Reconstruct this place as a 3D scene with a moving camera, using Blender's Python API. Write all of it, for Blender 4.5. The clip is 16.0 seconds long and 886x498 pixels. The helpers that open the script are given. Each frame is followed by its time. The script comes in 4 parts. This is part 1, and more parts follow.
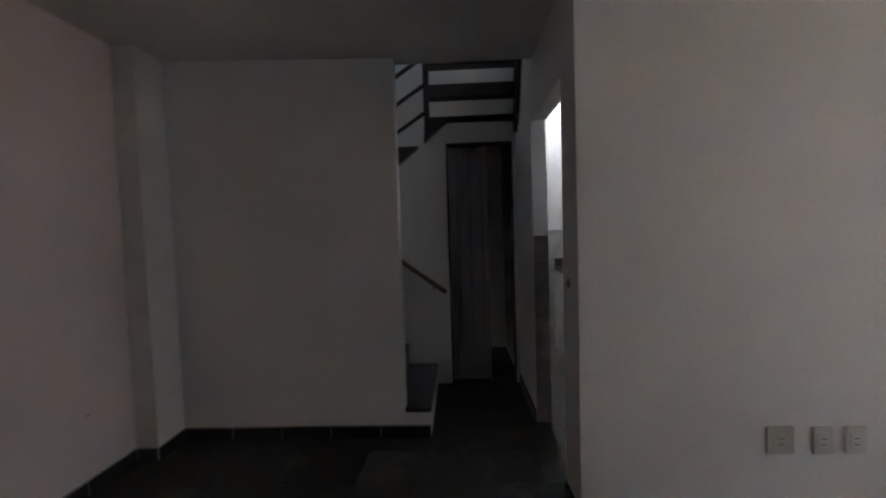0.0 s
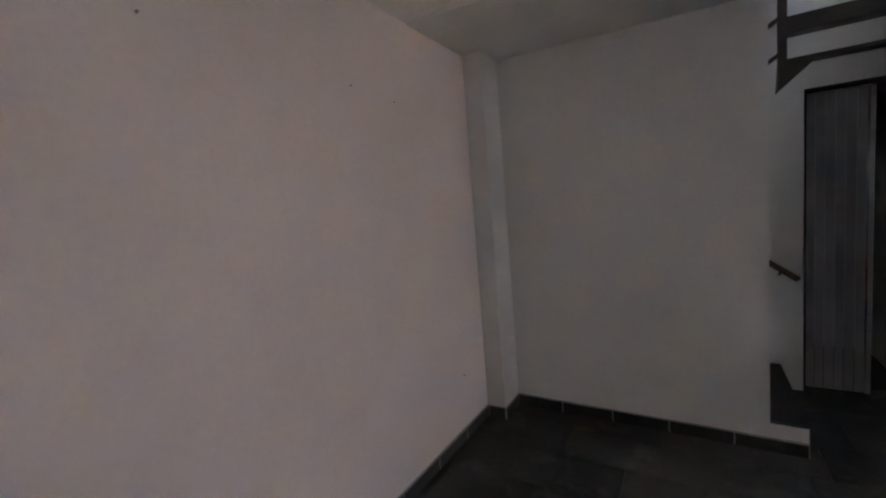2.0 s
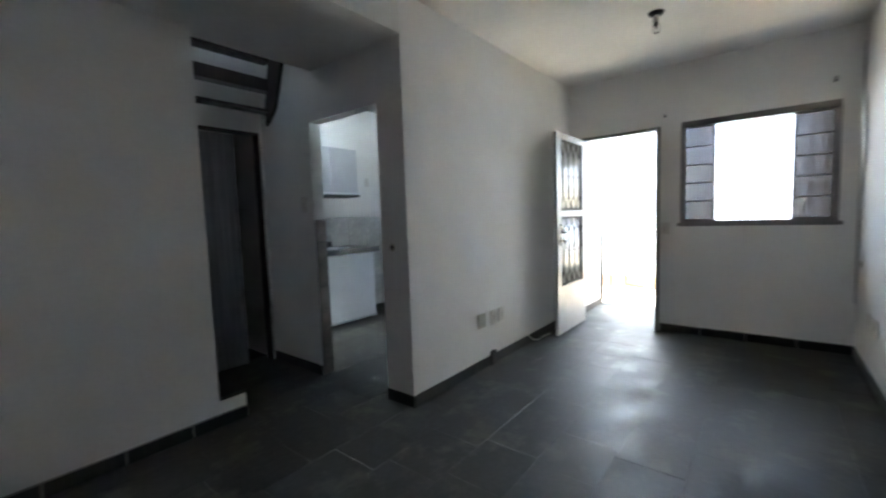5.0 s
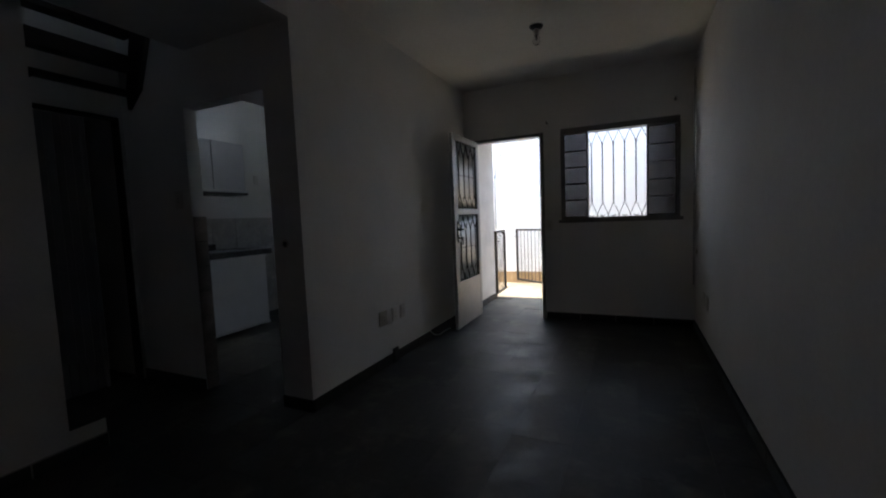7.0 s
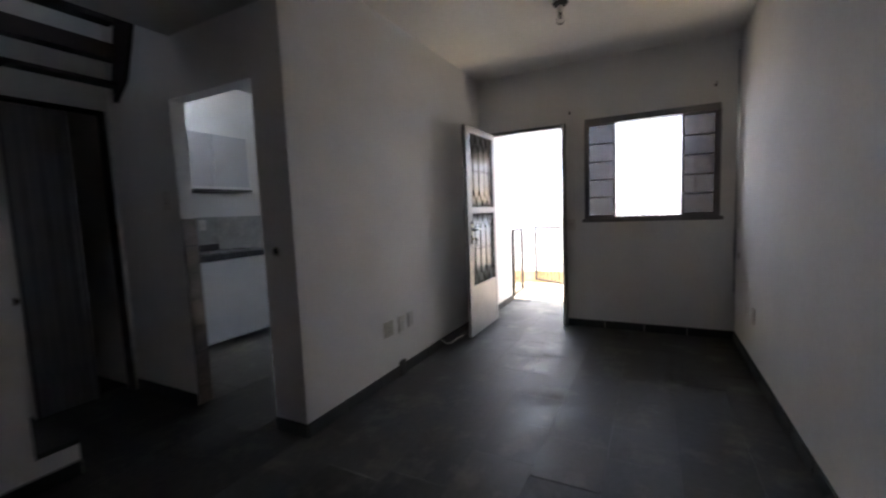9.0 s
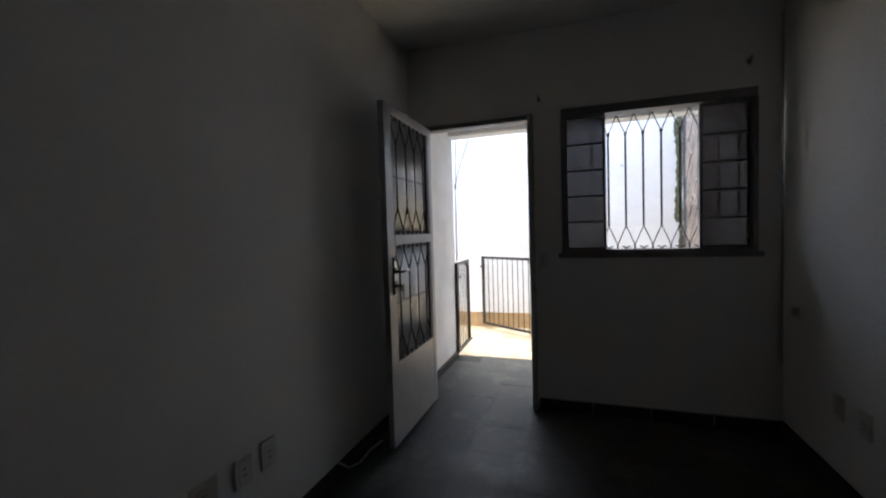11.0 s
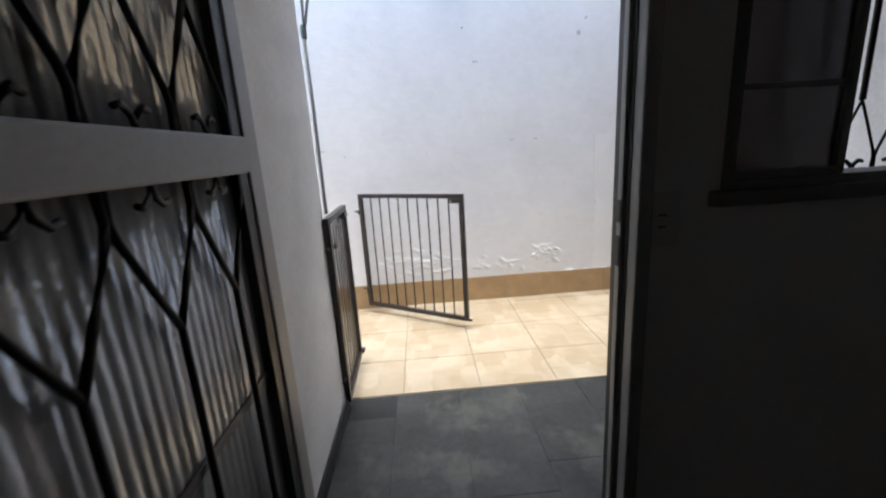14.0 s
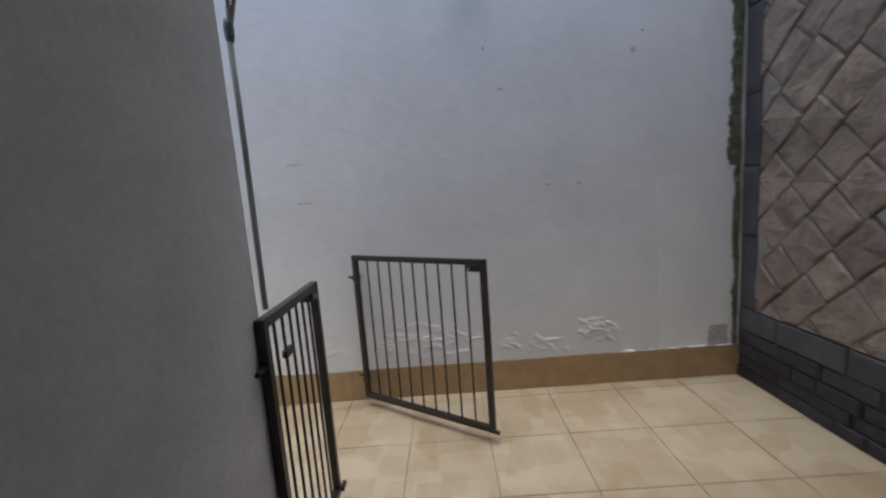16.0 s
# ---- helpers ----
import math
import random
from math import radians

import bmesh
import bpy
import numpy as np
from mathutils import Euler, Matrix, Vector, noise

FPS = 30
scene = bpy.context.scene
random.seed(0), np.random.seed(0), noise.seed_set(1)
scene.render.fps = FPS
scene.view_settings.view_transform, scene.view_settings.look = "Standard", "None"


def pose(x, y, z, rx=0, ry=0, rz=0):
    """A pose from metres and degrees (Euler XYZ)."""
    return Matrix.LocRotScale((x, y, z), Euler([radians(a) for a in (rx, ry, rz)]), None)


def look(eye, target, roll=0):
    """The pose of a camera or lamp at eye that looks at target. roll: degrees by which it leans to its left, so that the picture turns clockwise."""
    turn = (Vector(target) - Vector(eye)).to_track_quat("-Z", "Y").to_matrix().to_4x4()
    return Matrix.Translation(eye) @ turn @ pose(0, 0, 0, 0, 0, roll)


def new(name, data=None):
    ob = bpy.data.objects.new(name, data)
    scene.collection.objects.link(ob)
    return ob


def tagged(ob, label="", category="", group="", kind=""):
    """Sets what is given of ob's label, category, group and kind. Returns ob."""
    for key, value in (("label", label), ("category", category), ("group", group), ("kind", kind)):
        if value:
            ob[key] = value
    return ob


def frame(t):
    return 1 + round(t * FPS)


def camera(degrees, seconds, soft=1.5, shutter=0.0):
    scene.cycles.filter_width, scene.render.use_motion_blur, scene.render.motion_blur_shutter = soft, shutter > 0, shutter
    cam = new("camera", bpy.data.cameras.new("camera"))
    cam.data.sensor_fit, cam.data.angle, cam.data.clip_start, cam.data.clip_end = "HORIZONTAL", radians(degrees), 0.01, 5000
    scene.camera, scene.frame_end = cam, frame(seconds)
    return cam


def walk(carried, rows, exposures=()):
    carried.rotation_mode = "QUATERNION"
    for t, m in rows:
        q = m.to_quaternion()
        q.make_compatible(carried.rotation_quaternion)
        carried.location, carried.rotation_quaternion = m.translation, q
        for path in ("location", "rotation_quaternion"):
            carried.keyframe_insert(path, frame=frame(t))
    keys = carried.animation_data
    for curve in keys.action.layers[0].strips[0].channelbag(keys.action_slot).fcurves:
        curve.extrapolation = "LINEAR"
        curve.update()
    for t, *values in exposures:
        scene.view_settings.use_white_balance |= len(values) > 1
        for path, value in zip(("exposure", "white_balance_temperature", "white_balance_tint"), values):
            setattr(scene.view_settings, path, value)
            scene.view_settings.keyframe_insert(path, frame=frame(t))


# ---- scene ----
cam = camera(94.7, 16.0, soft=2.1, shutter=0.3)
PATH = [
    (0, (0.553, 0.205, 1.376), (0.476, 2.202, 1.282), -1.8),
    (0.5, (0.534, 0.207, 1.373), (0.088, 2.152, 1.238), -2.3),
    (1, (0.457, 0.191, 1.37), (-0.424, 1.981, 1.236), -2.7),
    (1.5, (0.253, 0.131, 1.42), (-0.894, 1.761, 1.253), -1.9),
    (2, (-0.169, 0.065, 1.528), (-1.226, 1.752, 1.333), -4.8),
    (2.5, (-0.342, 0.163, 1.464), (-1.35, 1.881, 1.279), -4.4),
    (3, (-0.464, 0.367, 1.329), (-0.917, 2.313, 1.224), -3.6),
    (3.5, (-0.721, 0.529, 1.335), (-0.144, 2.44, 1.203), -3.1),
    (4, (-0.781, 0.416, 1.322), (0.168, 2.174, 1.229), -0.5),
    (4.5, (-0.881, 0.196, 1.315), (0.307, 1.798, 1.163), -2.5),
    (5, (-0.911, 0.118, 1.305), (0.646, 1.363, 1.147), -2.0),
    (5.2, (-0.896, 0.105, 1.3), (0.775, 1.193, 1.151), -2.1),
    (7.3, (-0.906, 0.108, 1.232), (0.903, 0.946, 1.079), -2.3),
    (7.5, (-0.938, 0.128, 1.251), (0.701, 1.266, 1.123), -2.4),
    (8, (-1.013, 0.232, 1.308), (0.261, 1.77, 1.207), -2.5),
    (8.5, (-0.961, 0.248, 1.328), (0.456, 1.653, 1.181), -2.5),
    (9, (-0.589, 0.201, 1.298), (1.181, 1.114, 1.113), -2.3),
    (9.5, (-0.246, 0.204, 1.324), (1.597, 0.967, 1.18), -2.7),
    (9.7, (-0.118, 0.255, 1.308), (1.739, 0.987, 1.184), -2.7),
    (11.8, (1.552, 0.971, 1.35), (3.462, 1.558, 1.269), -2.9),
    (12, (1.722, 1.034, 1.334), (3.639, 1.599, 1.25), -4.1),
    (12.5, (2.101, 1.215, 1.32), (4.007, 1.757, 1.05), -3.4),
    (13, (2.435, 1.401, 1.263), (4.304, 1.619, 0.586), -4.5),
    (13.5, (2.788, 1.433, 1.251), (4.659, 1.6, 0.564), -5.2),
    (14, (3.053, 1.502, 1.28), (4.995, 1.41, 0.808), -3.6),
    (14.5, (3.226, 1.561, 1.283), (5.134, 1.203, 0.801), -2.8),
    (15, (3.324, 1.531, 1.291), (5.197, 0.978, 0.86), -1.9),
    (15.5, (3.560, 1.44, 1.288), (5.499, 1.083, 0.951), -4.0),
    (16, (3.814, 1.395, 1.325), (5.795, 1.419, 1.051), -4.3),
]
EXPOSURE = [(0.0, 4.75, 6830, 11), (0.5, 5.35, 6830, 13), (1.0, 5.83, 6830, 15), (2.5, 5.75, 6730, 9), (3.0, 5.73, 6580, 6), (3.5, 5.9, 6270, 1), (4.0, 6.07, 6070, -1), (4.5, 5.95, 6070, -1), (5.2, 5.5, 6070, 1), (7.3, 2.5, 6270, 7), (8.0, 3.35, 6370, 10), (8.5, 4.25, 6420, 11), (9.0, 4.47, 6420, 11), (9.7, 4.05, 6370, 10), (12.0, 1.8, 6280, 5), (12.5, 1.65, 6280, 5), (13.0, 1.35, 6330, 4), (13.5, 2.0, 6330, 5), (14.0, 1.7, 6230, 7), (14.5, 1.07, 6230, 7), (15.0, 0.73, 6280, 8), (15.5, 0.55, 6280, 8), (16.0, 0.33, 6280, 8)]
walk(cam, [(t, look(eye, aim, roll)) for t, eye, aim, roll in PATH], EXPOSURE)

# ---- daylight: an overcast sky over the yard ----
world = bpy.data.worlds.new("world")
scene.world = world
world.use_nodes = True
sky = world.node_tree.nodes.new("ShaderNodeTexSky")
sky.sky_type = "NISHITA"
sky.sun_disc = False
sky.sun_elevation = radians(86)
sky.sun_rotation = radians(5)
sky.dust_density = 2.2
world.node_tree.links.new(sky.outputs[0], world.node_tree.nodes["Background"].inputs[0])
world.node_tree.nodes["Background"].inputs[1].default_value = 0.14
sun = new("sun", bpy.data.lights.new("sun", "SUN"))
sun.data.energy, sun.data.angle, sun.data.color = 2.1, radians(50), (0.98, 0.99, 1.0)
sun.matrix_world = look((5 + 0.2, 1 + 0.5, 9), (5, 1, 0))


# ---- materials ----
def shader(name):
    m = bpy.data.materials.new(name)
    m.use_nodes = True
    return m, m.node_tree.nodes, m.node_tree.links, m.node_tree.nodes["Principled BSDF"]


def surface(name, colour, rough=0.7, vary=0.12, scale=3.0, fine=60.0, bump=0.15, metal=0.0, stain=None, stain_at=0.6, per_piece=0.0, depth=0.004, trowel=False, sheen=0.12):
    """Colour with broad blotches and fine grain, relief, and stains of another colour above a noise threshold."""
    m, n, l, b = shader(name)
    pos = n.new("ShaderNodeNewGeometry")
    broad, grain = n.new("ShaderNodeTexNoise"), n.new("ShaderNodeTexNoise")
    broad.inputs["Scale"].default_value, broad.inputs["Detail"].default_value = scale, 6
    grain.inputs["Scale"].default_value, grain.inputs["Detail"].default_value = fine, 4
    for x in (broad, grain):
        l.new(pos.outputs["Position"], x.inputs["Vector"])
    ramp = n.new("ShaderNodeValToRGB")
    ramp.color_ramp.elements[0].position, ramp.color_ramp.elements[1].position = 0.3, 0.7
    ramp.color_ramp.elements[0].color = (*[c * (1 - vary) for c in colour], 1)
    ramp.color_ramp.elements[1].color = (*[min(0.95, c * (1 + vary * 0.6)) for c in colour], 1)
    l.new(broad.outputs["Fac"], ramp.inputs[0])
    out = ramp.outputs[0]
    mix = n.new("ShaderNodeMix")
    mix.data_type, mix.blend_type = "RGBA", "MULTIPLY"
    mix.inputs[0].default_value = min(1.0, vary * 2.5)
    gr = n.new("ShaderNodeMapRange")
    gr.inputs[1].default_value, gr.inputs[2].default_value, gr.inputs[3].default_value, gr.inputs[4].default_value = 0.3, 0.7, 0.75, 1.1
    l.new(grain.outputs["Fac"], gr.inputs[0])
    l.new(out, mix.inputs[6])
    l.new(gr.outputs[0], mix.inputs[7])
    out = mix.outputs[2]
    if per_piece:
        info, hsv, mr = n.new("ShaderNodeObjectInfo"), n.new("ShaderNodeHueSaturation"), n.new("ShaderNodeMapRange")
        mr.inputs[3].default_value, mr.inputs[4].default_value = 1 - per_piece, 1 + per_piece
        l.new(info.outputs["Random"], mr.inputs[0])
        l.new(mr.outputs[0], hsv.inputs["Value"])
        l.new(out, hsv.inputs["Color"])
        out = hsv.outputs[0]
    if stain:
        st, mr, mx = n.new("ShaderNodeTexNoise"), n.new("ShaderNodeMapRange"), n.new("ShaderNodeMix")
        st.inputs["Scale"].default_value, st.inputs["Detail"].default_value, st.inputs["Roughness"].default_value = scale * 0.8, 9, 0.65
        l.new(pos.outputs["Position"], st.inputs["Vector"])
        mr.inputs[1].default_value, mr.inputs[2].default_value = stain_at, stain_at + 0.12
        l.new(st.outputs["Fac"], mr.inputs[0])
        mx.data_type = "RGBA"
        l.new(mr.outputs[0], mx.inputs[0])
        l.new(out, mx.inputs[6])
        mx.inputs[7].default_value = (*stain, 1)
        out = mx.outputs[2]
    l.new(out, b.inputs["Base Color"])
    rr = n.new("ShaderNodeMapRange")
    rr.inputs[3].default_value, rr.inputs[4].default_value = max(0.03, rough - sheen), min(1.0, rough + sheen)
    l.new(broad.outputs["Fac"], rr.inputs[0])
    l.new(rr.outputs[0], b.inputs["Roughness"])
    b.inputs["Metallic"].default_value = metal
    if bump:
        add, bp = n.new("ShaderNodeMath"), n.new("ShaderNodeBump")
        add.operation = "MULTIPLY_ADD"
        add.inputs[1].default_value = 0.35
        if trowel:
            sc = n.new("ShaderNodeMapping")
            sc.inputs["Scale"].default_value = (1, 1, 1.7)
            l.new(pos.outputs["Position"], sc.inputs[0])
            l.new(sc.outputs[0], grain.inputs["Vector"])
            grain.inputs["Scale"].default_value, grain.inputs["Detail"].default_value, grain.inputs["Roughness"].default_value = fine * 0.5, 9, 0.6
        l.new(grain.outputs["Fac"], add.inputs[0])
        l.new(broad.outputs["Fac"], add.inputs[2])
        bp.inputs["Strength"].default_value, bp.inputs["Distance"].default_value = bump, depth
        l.new(add.outputs[0], bp.inputs["Height"])
        l.new(bp.outputs[0], b.inputs["Normal"])
    return m


def glass(name, colour, rough, flute=0.0):
    """Patterned glass; flute: spacing of vertical ribs in metres."""
    m, n, l, b = shader(name)
    b.inputs["Base Color"].default_value = (*colour, 1)
    b.inputs["Roughness"].default_value = rough
    b.inputs["IOR"].default_value = 1.45
    b.inputs["Transmission Weight"].default_value = 1.0
    pos, bp = n.new("ShaderNodeNewGeometry"), n.new("ShaderNodeBump")
    if flute:
        wave = n.new("ShaderNodeTexWave")
        wave.bands_direction = "X"
        wave.inputs["Scale"].default_value = 0.314 / flute
        wave.inputs["Distortion"].default_value = 0.3
        l.new(pos.outputs["Position"], wave.inputs["Vector"])
        l.new(wave.outputs["Fac"], bp.inputs["Height"])
        bp.inputs["Strength"].default_value, bp.inputs["Distance"].default_value = 0.9, 0.004
    else:
        ns = n.new("ShaderNodeTexNoise")
        ns.inputs["Scale"].default_value = 90
        l.new(pos.outputs["Position"], ns.inputs["Vector"])
        l.new(ns.outputs["Fac"], bp.inputs["Height"])
        bp.inputs["Strength"].default_value, bp.inputs["Distance"].default_value = 0.4, 0.003
    l.new(bp.outputs[0], b.inputs["Normal"])
    return m


WHITE = surface("white_wall_paint", (0.87, 0.86, 0.84), 0.75, 0.05, 2.2, 45, 0.25)
PINK = surface("pale_pink_wall_paint", (0.67, 0.585, 0.555), 0.72, 0.05, 1.8, 45, 0.2)
CEIL = surface("white_ceiling_paint", (0.84, 0.83, 0.80), 0.85, 0.06, 1.5, 30, 0.3)
PLASTER = surface("rough_white_plaster", (0.80, 0.80, 0.81), 0.85, 0.06, 2.2, 22, 0.5, stain=(0.68, 0.67, 0.645), stain_at=0.66, depth=0.014, trowel=True)
PORCH = surface("textured_porch_paint", (0.86, 0.855, 0.84), 0.8, 0.10, 4, 55, 0.55, depth=0.006)
PATCH = surface("newer_plaster", (0.84, 0.84, 0.845), 0.85, 0.04, 3, 40, 0.3, depth=0.006)
FLAKE = surface("flaking_plaster", (0.86, 0.86, 0.87), 0.8, 0.1, 18, 90, 0.8, depth=0.01)
MOSS = surface("mossy_bare_render", (0.15, 0.15, 0.09), 0.9, 0.5, 22, 90, 0.9, stain=(0.35, 0.34, 0.30), stain_at=0.56, depth=0.01)
SLATE = surface("dark_slate", (0.043, 0.0435, 0.0405), 0.5, 0.6, 4.0, 28, 0.5, stain=(0.08, 0.08, 0.066), stain_at=0.53, per_piece=0.15, depth=0.006, sheen=0.26)
SLATE.node_tree.nodes["Principled BSDF"].inputs["Specular IOR Level"].default_value = 0.42
SLATE_STEP = surface("dark_slate_tread", (0.035, 0.036, 0.036), 0.5, 0.3, 5, 50, 0.3)
SKIRT = surface("dark_slate_skirting", (0.030, 0.031, 0.032), 0.5, 0.3, 6, 60, 0.3, per_piece=0.2)
JOINT = surface("cement_joint", (0.032, 0.032, 0.031), 0.9, 0.2, 8, 80, 0.3)
PALE_JOINT = surface("pale_grout", (0.40, 0.39, 0.37), 0.9, 0.2, 8, 80, 0.3)
TAN_JOINT = surface("tan_grout", (0.30, 0.26, 0.20), 0.9, 0.2, 8, 80, 0.3)
GATE = surface("dark_brown_painted_steel", (0.035, 0.027, 0.024), 0.38, 0.3, 12, 120, 0.25, metal=0.2)
IRON = surface("black_painted_iron", (0.018, 0.018, 0.019), 0.4, 0.3, 20, 150, 0.2, metal=0.2)
WINSTEEL = surface("grey_painted_steel", (0.22, 0.21, 0.21), 0.45, 0.15, 9, 90, 0.15, metal=0.3)
DOORSTEEL = surface("pale_grey_door_paint", (0.45, 0.445, 0.43), 0.42, 0.12, 7, 90, 0.15, metal=0.1)
BRASS = surface("worn_pale_metal", (0.72, 0.68, 0.52), 0.32, 0.2, 30, 200, 0.1, metal=0.6)
PLATE = surface("white_plastic_plate", (0.74, 0.72, 0.68), 0.4, 0.04, 20, 200, 0.05)
GLOBE = surface("dusty_opal_globe", (0.56, 0.57, 0.58), 0.3, 0.12, 14, 80, 0.05)
OLDPLATE = surface("yellowed_plastic_plate", (0.55, 0.53, 0.46), 0.45, 0.08, 20, 200, 0.05)
DARKPLASTIC = surface("dark_plastic", (0.03, 0.03, 0.03), 0.45, 0.2, 20, 200, 0.1)
STAIRWOOD = surface("dark_stained_stair_wood", (0.045, 0.032, 0.027), 0.5, 0.4, 7, 60, 0.3)
RAILWOOD = surface("brown_wooden_handrail", (0.20, 0.14, 0.09), 0.5, 0.3, 9, 70, 0.2)
PVC = surface("grey_folding_door_plastic", (0.42, 0.42, 0.44), 0.45, 0.08, 6, 80, 0.1)
CABINET = surface("white_kitchen_laminate", (0.78, 0.79, 0.80), 0.35, 0.04, 5, 80, 0.05)
# cabinet laminate greyed to carry backlight shade; also on one base cabinet strip
GREYLAM = surface("greyed_laminate", (0.58, 0.59, 0.61), 0.35, 0.05, 5, 80, 0.05)
GRANITE = surface("dark_granite", (0.05, 0.05, 0.05), 0.25, 0.6, 60, 260, 0.1)
WALLTILE = surface("grey_marbled_wall_tile", (0.40, 0.40, 0.38), 0.35, 0.25, 6, 40, 0.15, stain=(0.54, 0.53, 0.51), stain_at=0.55, per_piece=0.06)
JAMBTILE = surface("brown_grey_jamb_tile", (0.26, 0.22, 0.19), 0.4, 0.35, 9, 50, 0.2, per_piece=0.12)
CABLE = surface("grey_cable_sheath", (0.52, 0.53, 0.53), 0.55, 0.1, 20, 100, 0.1)
TAPE = surface("green_grey_tape", (0.22, 0.30, 0.30), 0.5, 0.2, 30, 120, 0.2)
CONCRETE = surface("bare_concrete", (0.32, 0.31, 0.29), 0.9, 0.2, 2, 30, 0.4)
STONE = surface("sawn_pinkish_stone", (0.29, 0.235, 0.20), 0.85, 0.28, 7, 42, 0.9, stain=(0.32, 0.29, 0.26), stain_at=0.62, per_piece=0.2, depth=0.02)
GREENSTONE = surface("grey_green_stone", (0.26, 0.25, 0.222), 0.85, 0.28, 7, 42, 0.9, stain=(0.33, 0.27, 0.23), stain_at=0.62, per_piece=0.15, depth=0.02)
BARE = surface("bare_grey_render", (0.50, 0.50, 0.49), 0.9, 0.25, 16, 90, 0.6, depth=0.006)
CHIP = surface("worn_plaster", (0.60, 0.595, 0.58), 0.9, 0.2, 30, 120, 0.5, depth=0.004)
STONE_JOINT = surface("dark_stone_joint", (0.062, 0.053, 0.046), 0.95, 0.3, 9, 60, 0.5)
BLOCK = surface("charcoal_stone_block", (0.043, 0.042, 0.048), 0.7, 0.35, 8, 50, 0.8, per_piece=0.22, depth=0.012)
EDGESTONE = surface("grey_border_slate", (0.085, 0.084, 0.094), 0.7, 0.3, 7, 50, 0.6, per_piece=0.15, depth=0.008)
SINKSTEEL = surface("brushed_steel", (0.5, 0.5, 0.5), 0.3, 0.1, 20, 200, 0.05, metal=1.0)
FROST = glass("frosted_window_glass", (0.04, 0.038, 0.039), 0.25)
FLUTED = glass("fluted_door_glass", (0.75, 0.76, 0.75), 0.16)
FLUTED.node_tree.nodes["Principled BSDF"].inputs["Transmission Weight"].default_value = 0.18
FLUTED.node_tree.nodes["Principled BSDF"].inputs["IOR"].default_value = 3.0
BULB = glass("clear_bulb_glass", (0.9, 0.9, 0.9), 0.05)


def beige_tile():
    """Glazed floor tile printed with soft overlapping beige rectangles."""
    m, n, l, b = shader("beige_glazed_floor_tile")
    pos, info = n.new("ShaderNodeNewGeometry"), n.new("ShaderNodeObjectInfo")
    ns = n.new("ShaderNodeTexNoise")
    ns.inputs["Scale"].default_value, ns.inputs["Detail"].default_value = 7, 6
    l.new(pos.outputs["Position"], ns.inputs["Vector"])
    last = ns.outputs["Fac"]
    for size, shift in ((3.6, 0.0), (6.5, 3.3)):
        cell, mp, sep, add = n.new("ShaderNodeTexVoronoi"), n.new("ShaderNodeMapping"), n.new("ShaderNodeSeparateColor"), n.new("ShaderNodeMath")
        cell.feature, cell.distance = "SMOOTH_F1", "CHEBYCHEV"
        cell.inputs["Scale"].default_value, cell.inputs["Randomness"].default_value, cell.inputs["Smoothness"].default_value = size, 0.6, 0.14
        mp.inputs["Location"].default_value = (shift, shift * 0.7, 0)
        l.new(pos.outputs["Position"], mp.inputs[0])
        l.new(mp.outputs[0], cell.inputs["Vector"])
        l.new(cell.outputs["Color"], sep.inputs[0])
        add.operation = "MULTIPLY_ADD"
        add.inputs[1].default_value = 0.55
        l.new(sep.outputs[0], add.inputs[0])
        l.new(last, add.inputs[2])
        last = add.outputs[0]
    ramp = n.new("ShaderNodeValToRGB")
    e = ramp.color_ramp.elements
    e[0].position, e[0].color = 0.34, (0.45, 0.342, 0.215, 1)
    e[1].position, e[1].color = 0.72, (0.585, 0.485, 0.345, 1)
    half = n.new("ShaderNodeMath")
    half.operation = "MULTIPLY"
    half.inputs[1].default_value = 0.5
    l.new(last, half.inputs[0])
    l.new(half.outputs[0], ramp.inputs[0])
    hsv, mr = n.new("ShaderNodeHueSaturation"), n.new("ShaderNodeMapRange")
    mr.inputs[3].default_value, mr.inputs[4].default_value = 0.95, 1.05
    l.new(info.outputs["Random"], mr.inputs[0])
    l.new(mr.outputs[0], hsv.inputs["Value"])
    l.new(ramp.outputs[0], hsv.inputs["Color"])
    l.new(hsv.outputs[0], b.inputs["Base Color"])
    b.inputs["Roughness"].default_value = 0.42
    return m


BEIGE = beige_tile()
TANTILE = surface("tan_wall_base_tile", (0.42, 0.28, 0.145), 0.4, 0.15, 9, 60, 0.1, stain=(0.25, 0.16, 0.085), stain_at=0.68, per_piece=0.07)


# ---- mesh helpers ----
def bx(bm, a, b, bev=0.0):
    lo, hi = [min(p, q) for p, q in zip(a, b)], [max(p, q) for p, q in zip(a, b)]
    g = bmesh.ops.create_cube(bm, size=1, matrix=Matrix.LocRotScale([(p + q) / 2 for p, q in zip(lo, hi)], None, [q - p for p, q in zip(lo, hi)]))
    if bev:
        edges = {e for v in g["verts"] for e in v.link_edges}
        bmesh.ops.bevel(bm, geom=list(edges), offset=bev, segments=2, affect="EDGES", profile=0.6)
    return bm


